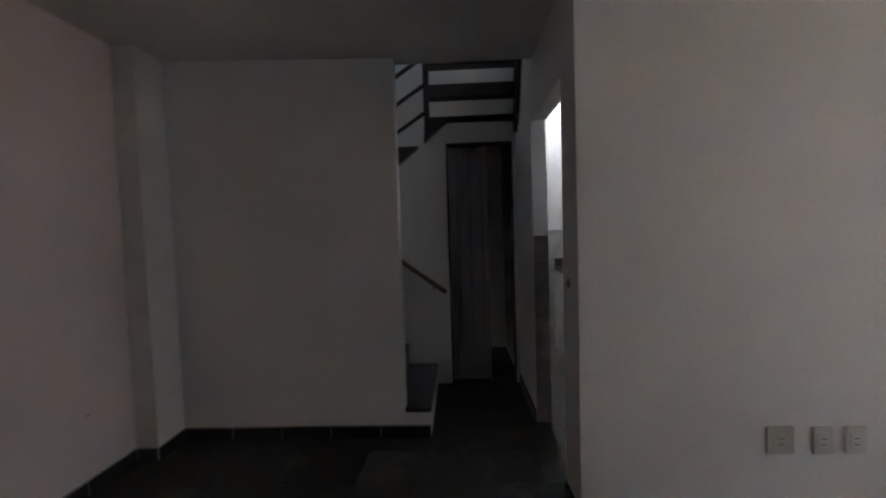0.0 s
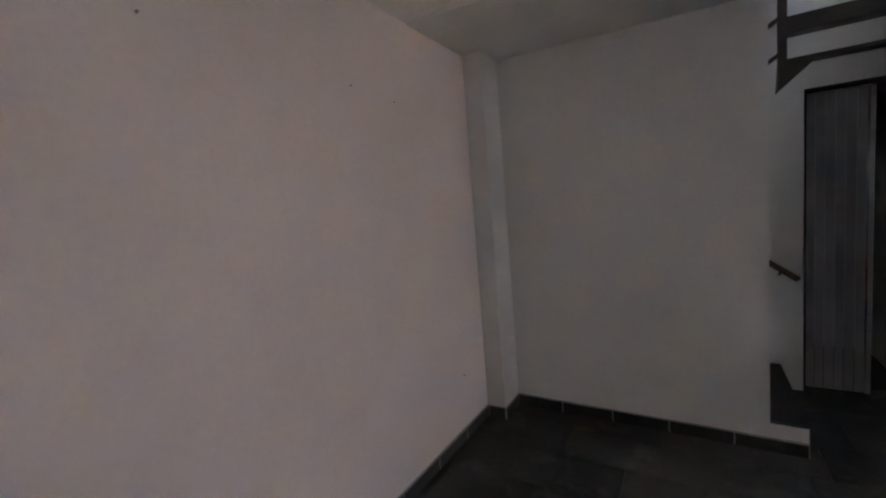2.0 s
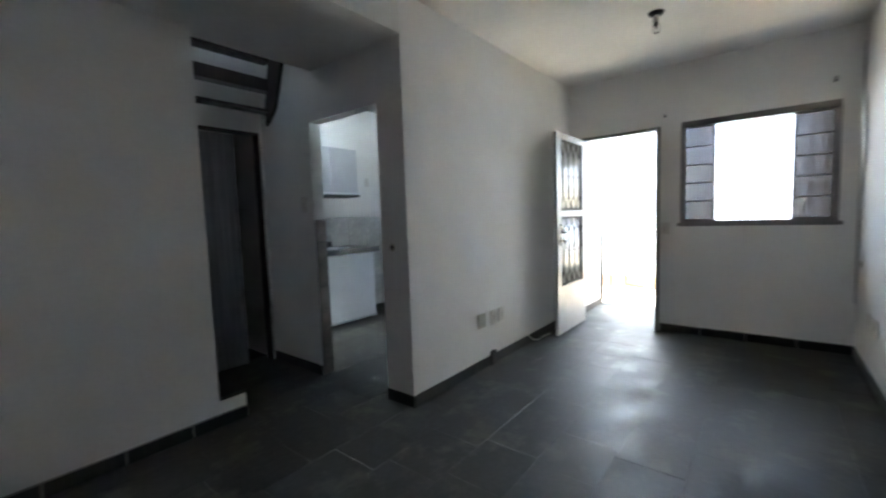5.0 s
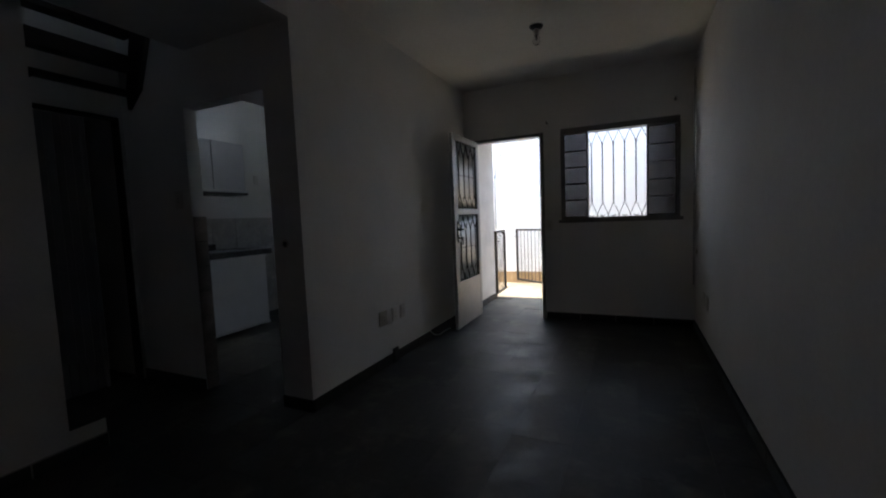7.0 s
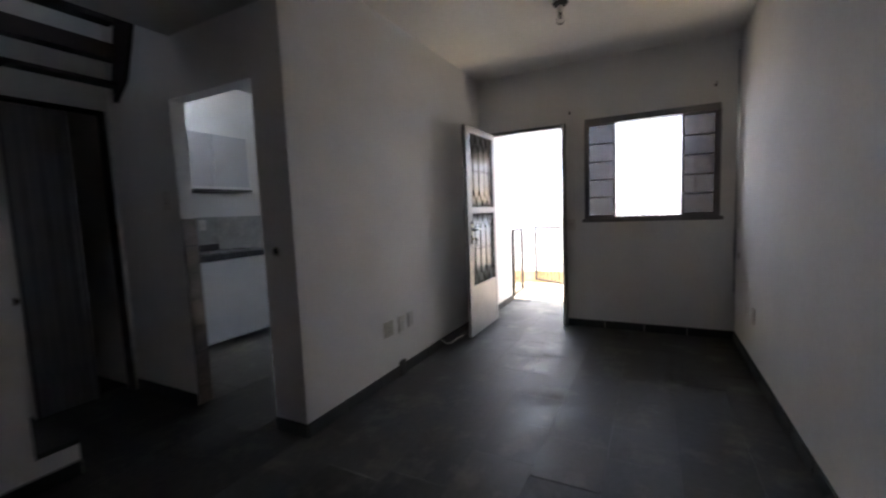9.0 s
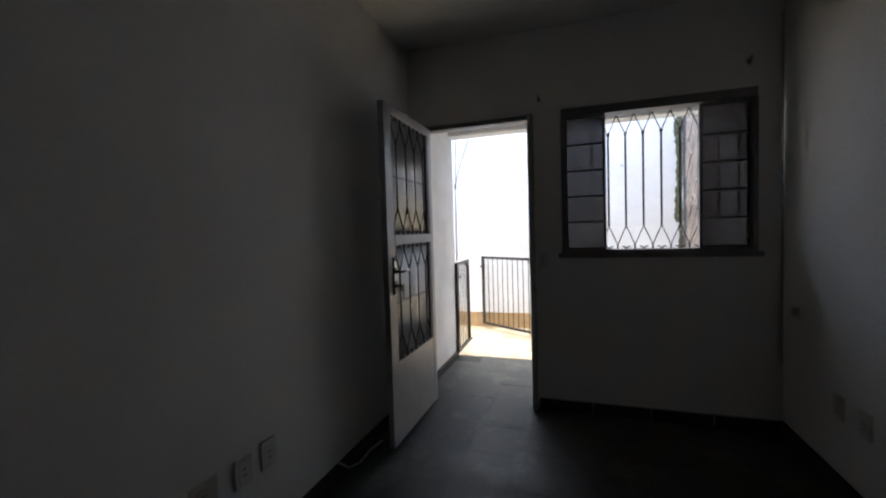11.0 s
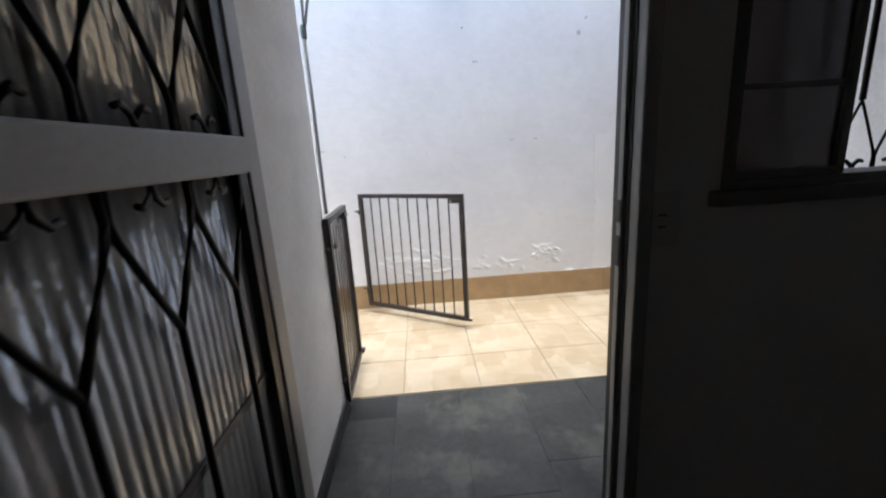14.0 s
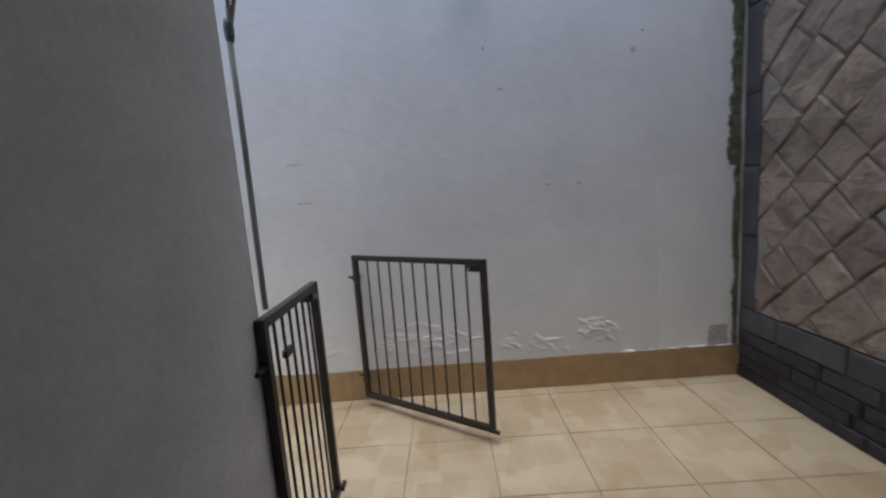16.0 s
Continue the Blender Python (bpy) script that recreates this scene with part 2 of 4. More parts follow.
def tube(bm, pts, r, n=8):
    """A round bar along a line of points, with closed ends."""
    pts = [Vector(p) for p in pts]
    rings = []
    for i, p in enumerate(pts):
        d = (pts[min(i + 1, len(pts) - 1)] - pts[max(i - 1, 0)]).normalized()
        side = d.cross(Vector((0, 0, 1)) if abs(d.z) < 0.9 else Vector((1, 0, 0))).normalized()
        up = d.cross(side)
        rings.append([bm.verts.new(p + r * (math.cos(2 * math.pi * k / n) * side + math.sin(2 * math.pi * k / n) * up)) for k in range(n)])
    for a, b in zip(rings, rings[1:]):
        for k in range(n):
            bm.faces.new((a[k], a[(k + 1) % n], b[(k + 1) % n], b[k])).smooth = n > 5
    bm.faces.new(rings[0])
    bm.faces.new(rings[-1])
    bmesh.ops.recalc_face_normals(bm, faces=bm.faces)
    return bm


def lathe(bm, profile, centre, n=20):
    """A turned shape about the vertical through centre, from rows of radius and height."""
    c = Vector(centre)
    rings = [[bm.verts.new(c + Vector((r * math.cos(2 * math.pi * k / n), r * math.sin(2 * math.pi * k / n), z))) for k in range(n)] for r, z in profile]
    for a, b in zip(rings, rings[1:]):
        for k in range(n):
            bm.faces.new((a[k], a[(k + 1) % n], b[(k + 1) % n], b[k])).smooth = True
    bm.faces.new(rings[0])
    bm.faces.new(rings[-1])
    bmesh.ops.recalc_face_normals(bm, faces=bm.faces)
    return bm


def mesh(name, bm, material):
    me = bpy.data.meshes.new(name)
    bm.to_mesh(me)
    bm.free()
    me.materials.append(material)
    return me


def part(name, bm, material, parent, label=""):
    ob = new(name, mesh(name, bm, material))
    ob.parent = parent
    if label:
        ob["label"] = label
    return ob


def thing(name, bm, material, label, category, kind="", group=""):
    return tagged(new(name, mesh(name, bm, material)), label, category, group, kind)


def base(name, label, category, at=(0, 0, 0), kind="", group=""):
    ob = tagged(new(name), label, category, group, kind)
    ob.location = at
    ob.empty_display_size = 0.1
    bpy.context.view_layer.update()
    return ob


def B(a, b, bev=0.0):
    return bx(bmesh.new(), a, b, bev)


def slab(lo, hi, holes=()):
    """A wall or slab from lo to hi with box-shaped holes through it, as one closed mesh."""
    cuts = [sorted({lo[i], hi[i], *[h[k][i] for h in holes for k in (0, 1) if lo[i] < h[k][i] < hi[i]]}) for i in range(3)]
    sizes = [len(c) - 1 for c in cuts]

    def solid(i):
        if any(not 0 <= i[k] < sizes[k] for k in range(3)):
            return False
        mid = [(cuts[k][i[k]] + cuts[k][i[k] + 1]) / 2 for k in range(3)]
        return not any(all(h[0][k] < mid[k] < h[1][k] for k in range(3)) for h in holes)

    bm, seen = bmesh.new(), {}

    def corner(i):
        if i not in seen:
            seen[i] = bm.verts.new([cuts[k][i[k]] for k in range(3)])
        return seen[i]

    for i in np.ndindex(*sizes):
        if not solid(i):
            continue
        for k in range(3):
            for s in (0, 1):
                j = list(i)
                j[k] += 1 if s else -1
                if solid(j):
                    continue
                a, b = (k + 1) % 3, (k + 2) % 3
                quad = []
                for da, db in ((0, 0), (1, 0), (1, 1), (0, 1)):
                    c = list(i)
                    c[k] += s
                    c[a] += da
                    c[b] += db
                    quad.append(corner(tuple(c)))
                bm.faces.new(quad if s else quad[::-1])
    return bm


def structure(name, bm, material, label, category):
    return thing(name, bm, material, label, category, "structure")


# ---- plan ----
XW, XC, XE, YS, YN, YR = -1.495, 1.07, 3.93, -0.48, 2.0, 2.87
XEO, XB, XY, YP, YST = 4.08, 4.85, 6.38, 1.96, -0.45
ZM, ZR, BB = 2.76, 2.49, 0.075
DOOR, WIN, KIT = (1.08, 1.885, 2.125), (-0.345, 0.83, 1.15, 2.17), (2.25, 3.05, 2.1)
YB = 3.80

structure("ground", B((-14, -14, -0.4), (20, 20, -0.14)), CONCRETE, "bare concrete ground beneath the house and yard", "ground")
floor = structure("floor", slab((XW - 0.15, YS - 0.15, -0.12), (5.045, 4.95, -0.006)), JOINT, "dark slate floor laid in narrow rows of slabs", "floor")
yard_floor = structure("yard_floor", slab((5.045, -0.6, -0.12), (XY + 0.2, 6.2, -0.006)), TAN_JOINT, "beige tiled yard floor with thin grout lines", "floor")

structure("wall_west", slab((XW - 0.15, YS - 0.15, 0), (XW, YB, 2.9)), PINK, "pale pink painted plaster wall of the living room", "wall")
structure("wall_south", slab((XW, YS - 0.15, 0), (XEO, YS, 2.9)), WHITE, "white painted plaster wall of the living room", "wall")
structure("wall_east", slab((XE, YS, 0), (XEO, YN, 2.9), [((3, DOOR[0] - 0.045, -1), (5, DOOR[1], DOOR[2])), ((3.985, 0.93, -1), (5, YP, 2.2)), ((3, WIN[0], WIN[2]), (5, WIN[1], WIN[3]))]),
          WHITE, "white plaster wall with the entrance door and window openings", "wall")
structure("wall_north", slab((XC + 0.1, YN, 0), (XEO, YN + 0.1, 2.9)), WHITE, "white painted plaster wall with three socket plates", "wall")
structure("wall_kitchen", slab((XC, YN, 0), (XC + 0.1, YB, 5.2), [((0, KIT[0], -1), (2, KIT[1], KIT[2])), ((0, 3.3, 4.0), (2, 3.7, 4.4))]),
          WHITE, "white plaster wall with the open kitchen doorway", "wall")
structure("wall_recess", slab((XW, YR, 0), (0.165, YR + 0.1, 2.6)), WHITE, "white plaster wall that screens the staircase", "wall")
structure("pillar_corner", B((XW, 2.62, 0), (-1.352, YR, 2.6), 0.008), WHITE, "slim white plastered pillar in the room corner", "pillar")
cm = bmesh.new()
under = [(XW, 2.545), (0.9, ZM), (XE, ZM)]
low = [[cm.verts.new((x, y, z)) for x, z in under] for y in (YS, YN)]
top = [[cm.verts.new((x, y, 2.9)) for x, z in under] for y in (YS, YN)]
for k in range(2):
    for r, s in ((low, 0), (top, 1)):
        cm.faces.new((r[0][k], r[0][k + 1], r[1][k + 1], r[1][k]))
    for j in (0, 1):
        cm.faces.new((low[j][k], low[j][k + 1], top[j][k + 1], top[j][k]))
for k in (0, 2):
    cm.faces.new((low[0][k], low[1][k], top[1][k], top[0][k]))
bmesh.ops.recalc_face_normals(cm, faces=cm.faces)
structure("ceiling_main", cm, CEIL, "white painted plaster ceiling of the living room", "ceiling")
cm = bmesh.new()
under = [(XW, 2.54), (0.16, ZR), (XC, ZR)]
low = [[cm.verts.new((x, y, z)) for x, z in under] for y in (YN, 2.985)]
top = [[cm.verts.new((x, y, 2.9)) for x, z in under] for y in (YN, 2.985)]
for k in range(2):
    for r in (low, top):
        cm.faces.new((r[0][k], r[0][k + 1], r[1][k + 1], r[1][k]))
    for j in (0, 1):
        cm.faces.new((low[j][k], low[j][k + 1], top[j][k + 1], top[j][k]))
for k in (0, 2):
    cm.faces.new((low[0][k], low[1][k], top[1][k], top[0][k]))
bmesh.ops.recalc_face_normals(cm, faces=cm.faces)
structure("ceiling_recess", cm, CEIL, "lower white ceiling slab before the staircase", "ceiling")
structure("wall_stairs", slab((XW - 0.15, YB, 0), (XC + 0.1, YB + 0.1, 5.2), [((0.475, 3, -1), (1.03, 5, 2.12))]), WHITE, "white plaster wall behind the stairs with a narrow doorway", "wall")
structure("wall_upstairs", slab((XW, YR, 2.9), (XC, 2.985, 5.2)), WHITE, "white plaster wall above the stairwell", "wall")
structure("wall_stairs_west", slab((XW - 0.15, YR, 2.9), (XW, YB, 5.2)), WHITE, "white plaster wall at the end of the stairwell", "wall")
structure("ceiling_stairs", slab((XW - 0.15, YR, 5.2), (XC + 0.1, YB + 0.1, 5.3)), CEIL, "white plaster ceiling over the stairwell", "ceiling")
# unlit room behind the folding door
structure("wall_bathroom", slab((0.2, YB + 0.1, 0), (XC + 0.1, 5.0, 2.5), [((0.3, 3, -1), (XC, 4.9, 2.4))]), WHITE, "plain walls of the small unlit bathroom", "wall")
# kitchen shell
KY, KX = 4.82, 4.85
structure("wall_kitchen_north", slab((XC + 0.1, KY, 0), (KX + 0.13, KY + 0.13, 3.0)), WHITE, "white kitchen wall above grey tiling", "wall")
structure("wall_kitchen_east", slab((KX, 2.11, 0), (KX + 0.13, KY, 3.0), [((4, 2.32, 1.15), (6, 2.74, 1.85))]), WHITE, "white kitchen wall with a window opening to the side passage", "wall")
structure("ceiling_kitchen", slab((XC + 0.1, 2.1, 2.9), (KX, KY, 3.0)), CEIL, "white painted kitchen ceiling", "ceiling")
# porch and yard
pm = bmesh.new()
outline = [(XEO, 2.11), (XEO, YP)] + [(4.958 + 0.022 * math.sin(k * math.pi / 16), YP + 0.022 - 0.022 * math.cos(k * math.pi / 16)) for k in range(9)] + [(4.98, 2.11)]
foot = [pm.verts.new((x, y, 0)) for x, y in outline]
head = [pm.verts.new((x, y, 2.9)) for x, y in outline]
pm.faces.new(foot[::-1])
pm.faces.new(head)
for k in range(len(outline)):
    j = (k + 1) % len(outline)
    pm.faces.new((foot[k], foot[j], head[j], head[k])).smooth = 2 <= k < 10
bmesh.ops.recalc_face_normals(pm, faces=pm.faces)
structure("wall_porch", pm, PORCH, "white textured plaster wall beside the entrance", "wall")
structure("wall_porch_south", slab((XEO, YST - 0.15, 0), (5.10, YST, 2.9)), PORCH, "white plaster wall closing the porch", "wall")
structure("ceiling_porch", slab((XEO, YST, 2.75), (XB, YP, 2.9)), CEIL, "white plaster ceiling of the porch", "ceiling")
structure("beam_porch", B((XB, YST, 2.285), (5.03, 2.02, 2.9), 0.03), PORCH, "white plastered beam along the porch edge", "beam")
structure("wall_yard", slab((XY, -0.6, 0), (XY + 0.16, 6.2, 3.7)), PLASTER, "tall rough white plaster yard wall, patched and flaking", "wall")
stone_wall = structure("wall_stone", slab((5.10, YST - 0.15, 0), (XY, YST - 0.012, 3.7)), STONE_JOINT, "yard wall faced with diagonal pinkish stones and a charcoal border", "wall")
structure("wall_passage", slab((4.98, 6.06, 0), (XY, 6.2, 3.2)), PLASTER, "white plaster wall ending the side passage", "wall")


# ---- skirting ----
def skirting(name, p, q, inward, label, joint=PALE_JOINT):
    """A row of slate skirting pieces from p to q, standing 12 mm proud of the wall."""
    p, q, w = Vector((*p, 0)), Vector((*q, 0)), Vector((*inward, 0))
    length, d = (q - p).length, (q - p).normalized()
    bed = bmesh.new()
    c = [p, q, q + w * 0.0115, p + w * 0.0115]
    # bed shows above the pieces: caulk line, on the east wall painted-in caught light
    bx(bed, [min(v[i] for v in c) for i in range(2)] + [0], [max(v[i] for v in c) for i in range(2)] + [BB + 0.004])
    row = structure(name, bed, joint, label, "skirting")
    n = max(1, round(length / 0.36))
    for k in range(n):
        a, b = p + d * (length * k / n + 0.004), p + d * (length * (k + 1) / n - 0.004)
        c = [a, b, b + w * 0.013, a + w * 0.013]
        part("skirting_tile", B([min(v[i] for v in c) for i in range(2)] + [0], [max(v[i] for v in c) for i in range(2)] + [BB + random.uniform(-0.003, 0.001)], 0.002), SKIRT, row)


skirting("baseboard_west", (XW, YS), (XW, 2.62), (1, 0), "dark slate skirting along the pink wall")
skirting("baseboard_pillar", (XW + 0.013, 2.62), (-1.352, 2.62), (0, -1), "dark slate skirting round the pillar")
skirting("baseboard_pillar_side", (-1.352, 2.607), (-1.352, YR - 0.013), (1, 0), "dark slate skirting round the pillar")
skirting("baseboard_recess", (-1.352, YR), (0.335, YR), (0, -1), "dark slate skirting with pale joints under the white wall")
skirting("baseboard_kitchen", (XC, 3.05), (XC, YB), (-1, 0), "dark slate skirting beside the doorway", JOINT)
skirting("baseboard_jamb", (XC, YN - 0.013), (XC, KIT[0]), (-1, 0), "dark slate skirting on the corner", JOINT)
skirting("baseboard_north", (XC, YN), (XE, YN), (0, -1), "dark slate skirting below the socket plates", JOINT)
skirting("baseboard_east", (XE, YS), (XE, DOOR[0] - 0.062), (-1, 0), "dark slate skirting below the window")
skirting("baseboard_south", (XW, YS), (XE, YS), (0, 1), "dark slate skirting along the white wall", JOINT)
skirting("baseboard_porch", (XEO, YP), (4.958, YP), (0, -1), "dark slate skirting at the porch wall", JOINT)


# ---- entrance door ----
def grille(parent, along, lo, hi, zlo, zhi, count, across, r=0.006, d=0.11, orn=True, fork=0.005, collars=False):
    """Upright iron bars whose ends fork into pointed arches, with small curled tips on the rails. along: axis 0 or 1; across: place on the other axis."""
    pitch = (hi - lo) / count

    def at(u, z, off=0.0):
        return (u, across + off, z) if along == 0 else (across + off, u, z)

    for k in range(count):
        u = lo + pitch * (k + 0.5)
        bm = tube(bmesh.new(), [at(u, zlo + d), at(u, zhi - d)], r, 8)
        part("grille_bar", bm, IRON, parent)
        if collars:
            p, q = at(u, zhi - d - 0.012), at(u, zhi - d + 0.012)
            part("grille_collar", B([a - 1.35 * r * (i < 2) for i, a in enumerate(p)], [a + 1.35 * r * (i < 2) for i, a in enumerate(q)], 0.001), IRON, parent)
        for s in (-1, 1):
            for z0, z1 in ((zlo + d, zlo), (zhi - d, zhi)):
                dz = z1 - z0
                pts = [at(u, z0), at(u + s * pitch * 0.22, z0 + dz * 0.34), at(u + s * pitch * 0.45, z0 + dz * 0.72), at(u + s * pitch * 0.482, z0 + dz * 0.82), at(u + s * pitch * 0.47, z1)]
                part("grille_fork", tube(bmesh.new(), pts, fork, 6), IRON, parent)
        if orn:
            for z, s in ((zlo, 1), (zhi, -1)):
                bm = bmesh.new()
                for w in (-1, 1):
                    tube(bm, [at(u, z), at(u + w * 0.005, z + s * 0.014), at(u + w * 0.018, z + s * 0.024), at(u + w * 0.028, z + s * 0.020)], r * 0.75, 6)
                part("grille_curl", bm, IRON, parent)


door = base("door_1", "open pale grey steel door with fluted glass and black iron grille", "door", (3.86, 1.80, 0), "structure")
inv = door.matrix_world.inverted()


def seat(ob):
    """Keeps a part where its mesh stands in the world, below a shifted base."""
    ob.matrix_parent_inverse = inv
    return ob


fr = bmesh.new()
bx(fr, (XE + 0.002, DOOR[0] - 0.044, 0), (3.983, DOOR[0] - 0.028, DOOR[2] + 0.03), 0.003)
bx(fr, (3.862, DOOR[0] - 0.056, 0), (XE + 0.004, DOOR[0] - 0.023, DOOR[2] + 0.03), 0.005)
bx(fr, (3.912, DOOR[0] - 0.024, 0), (3.932, DOOR[0] - 0.012, DOOR[2]), 0.003)
seat(part("door_jamb", fr, DOORSTEEL, door, "pale grey steel jamb with deep grooves"))
for za, zb in ((1.00, 1.07), (1.10, 1.15)):
    seat(part("strike_slot", B((3.914, DOOR[0] - 0.016, za), (3.930, DOOR[0] - 0.0105, zb), 0.001), DARKPLASTIC, door, "dark strike slot"))
# thin dark strips laid in the jamb grooves
seat(part("groove_strip", B((3.937, DOOR[0] - 0.0295, 0), (3.979, DOOR[0] - 0.0255, 2.1)), DARKPLASTIC, door))
seat(part("groove_strip", B((3.897, DOOR[0] - 0.0245, 0), (3.911, DOOR[0] - 0.0205, 2.1)), DARKPLASTIC, door))
fr = bmesh.new()
bx(fr, (XE - 0.03, DOOR[1] - 0.035, 0), (3.985, DOOR[1] + 0.003, DOOR[2] + 0.03), 0.004)
bx(fr, (XE - 0.010, DOOR[1] - 0.047, 0), (XE + 0.004, DOOR[1] - 0.035, DOOR[2]), 0.003)
bx(fr, (XE + 0.020, DOOR[1] - 0.047, 0), (XE + 0.034, DOOR[1] - 0.035, DOOR[2]), 0.003)
seat(part("door_jamb", fr, DOORSTEEL, door))
fr = bmesh.new()
bx(fr, (XE - 0.029, DOOR[0] - 0.044, DOOR[2] - 0.006), (3.984, DOOR[1] + 0.028, DOOR[2] + 0.029), 0.004)
seat(part("door_head", fr, WINSTEEL, door, "dark steel head of the door frame"))


def fluted(xa, xb, yf, yb, za, zb, ribs, high):
    """A glass sheet whose front carries rounded upright ribs."""
    bm = bmesh.new()
    cols = []
    for k in range(ribs * 6 + 1):
        x = xa + (xb - xa) * k / (ribs * 6)
        y = yf - high * (0.55 + 0.9 * abs(math.sin(12.9 * (k // 6)))) * math.sin(math.pi * (k % 6) / 6) ** 0.8
        cols.append([bm.verts.new(v) for v in ((x, y, za), (x, y, zb), (x, yb, zb), (x, yb, za))])
    for p, q in zip(cols, cols[1:]):
        for i in range(4):
            j = (i + 1) % 4
            bm.faces.new((p[i], p[j], q[j], q[i]))
    bm.faces.new(cols[0])
    bm.faces.new(cols[-1])
    bmesh.ops.recalc_face_normals(bm, faces=bm.faces)
    for f in bm.faces:
        f.smooth = abs(f.normal.y) > 0.3
    return bm


# the leaf stands open along the socket wall
LX0, LX1, LYF, LYB = 3.05, 3.84, 1.79, 1.828
leaf = bmesh.new()
for a, b in (((LX0, LYF, 0.03), (LX0 + 0.10, LYB, 2.115)), ((LX1 - 0.055, LYF, 0.03), (LX1, LYB, 2.115)), ((LX0 + 0.10, LYF, 2.055), (LX1 - 0.055, LYB, 2.115)),
             ((LX0 + 0.10, LYF - 0.002, 1.262), (LX1 - 0.055, LYB, 1.322))):
    bx(leaf, a, b, 0.004)
leaf_ob = seat(part("leaf", leaf, DOORSTEEL, door, "pale grey steel leaf frame"))
bpy.context.view_layer.update()
lp = bmesh.new()
bx(lp, (LX0 + 0.10, LYF + 0.003, 0.03), (LX1 - 0.055, LYB - 0.004, 0.53), 0.003)
part("panel", lp, DOORSTEEL, leaf_ob, "plain pale grey lower panel")
for z0, z1 in ((0.53, 1.262), (1.322, 2.055)):
    pane = part("pane", fluted(LX0 + 0.10, LX1 - 0.055, LYB - 0.015, LYB - 0.011, z0, z1, 32, 0.0024), FLUTED, leaf_ob, "fluted grey glass")
    zm = (z0 + z1) / 2
    part("glazing_bar", B((LX0 + 0.10, LYB - 0.0215, zm - 0.008), (LX1 - 0.055, LYB, zm + 0.008), 0.002), WINSTEEL, leaf_ob)
    # black strip put in for the shade beside the hinge stile
    part("edge_strip", B((LX1 - 0.090, LYF + 0.004, z0), (LX1 - 0.055, LYB - 0.017, z1), 0.002), IRON, leaf_ob)
    grille(leaf_ob, 0, LX0 + 0.10, LX1 - 0.090, z0, z1, 4, LYF + 0.008, 0.0052, 0.17)
HX = LX0 + 0.034
hd = bmesh.new()
bx(hd, (HX + 0.019, LYF - 0.010, 0.960), (HX + 0.057, LYF, 1.19), 0.006)
handle = part("handle", hd, IRON, leaf_ob, "black lever handle and lock plate")
hd = bmesh.new()
tube(hd, [(HX + 0.038, LYF - 0.01, 1.10), (HX + 0.038, LYF - 0.05, 1.10), (HX + 0.055, LYF - 0.056, 1.10), (HX + 0.095, LYF - 0.054, 1.102)], 0.008, 10)
part("lever", hd, IRON, leaf_ob, "black lever")
part("lever_tip", tube(bmesh.new(), [(HX + 0.093, LYF - 0.054, 1.102), (HX + 0.14, LYF - 0.051, 1.104)], 0.009, 10), BRASS, leaf_ob, "worn brass lever tip")
for za, zb in ((1.045, 1.085), (1.125, 1.165)):
    part("worn_inlay", B((HX + 0.023, LYF - 0.0125, za), (HX + 0.054, LYF - 0.009, zb), 0.002), BRASS, leaf_ob, "worn brass patch")
hd = bmesh.new()
tube(hd, [(HX + 0.038, LYF - 0.012, 1.015), (HX + 0.038, LYF - 0.03, 1.015)], 0.013, 12)
part("lock_cylinder", hd, BRASS, leaf_ob, "worn metal lock cylinder")
hd = bmesh.new()
bx(hd, (HX + 0.036, LYF - 0.052, 1.008), (HX + 0.040, LYF - 0.03, 1.022), 0.001)
bx(hd, (HX + 0.022, LYF - 0.060, 0.985), (HX + 0.054, LYF - 0.052, 1.024), 0.003)
bx(hd, (HX + 0.046, LYF - 0.056, 0.935), (HX + 0.060, LYF - 0.051, 0.99), 0.002)
part("keys", hd, DARKPLASTIC, leaf_ob, "keys hanging from the lock")
for z in (0.3, 1.1, 1.85):
    hg = tube(bmesh.new(), [(LX1 + 0.010, LYB - 0.006, z), (LX1 + 0.010, LYB - 0.006, z + 0.09)], 0.009, 10)
    bx(hg, (LX1 - 0.002, LYB - 0.003, z + 0.005), (XE - 0.028, DOOR[1] - 0.034, z + 0.085))
    seat(part("hinge", hg, WINSTEEL, door))

# ---- window ----
win = base("window_1", "grey steel sliding window standing half open, frosted side panes", "window", (XE, 0.24, WIN[2]), "structure")
inv = win.matrix_world.inverted()
y0, y1, z0, z1 = WIN
for nm, a, b in (("window_sill", (XE - 0.022, y0 - 0.03, z0 - 0.03), (XEO + 0.02, y1 + 0.03, z0 + 0.004)), ("frame_head", (XE - 0.008, y0, z1 - 0.055), (XE + 0.115, y1, z1 + 0.004)),
                 ("frame_jamb", (XE - 0.007, y0 - 0.004, z0 + 0.004), (XE + 0.114, y0 + 0.02, z1 - 0.055)), ("frame_jamb", (XE - 0.007, y1 - 0.02, z0 + 0.004), (XE + 0.114, y1 + 0.004, z1 - 0.055)),
                 ("frame_track", (XE, y0 + 0.02, z0 + 0.004), (XE + 0.10, y1 - 0.02, z0 + 0.024))):
    seat(part(nm, B(a, b, 0.003), WINSTEEL, win))


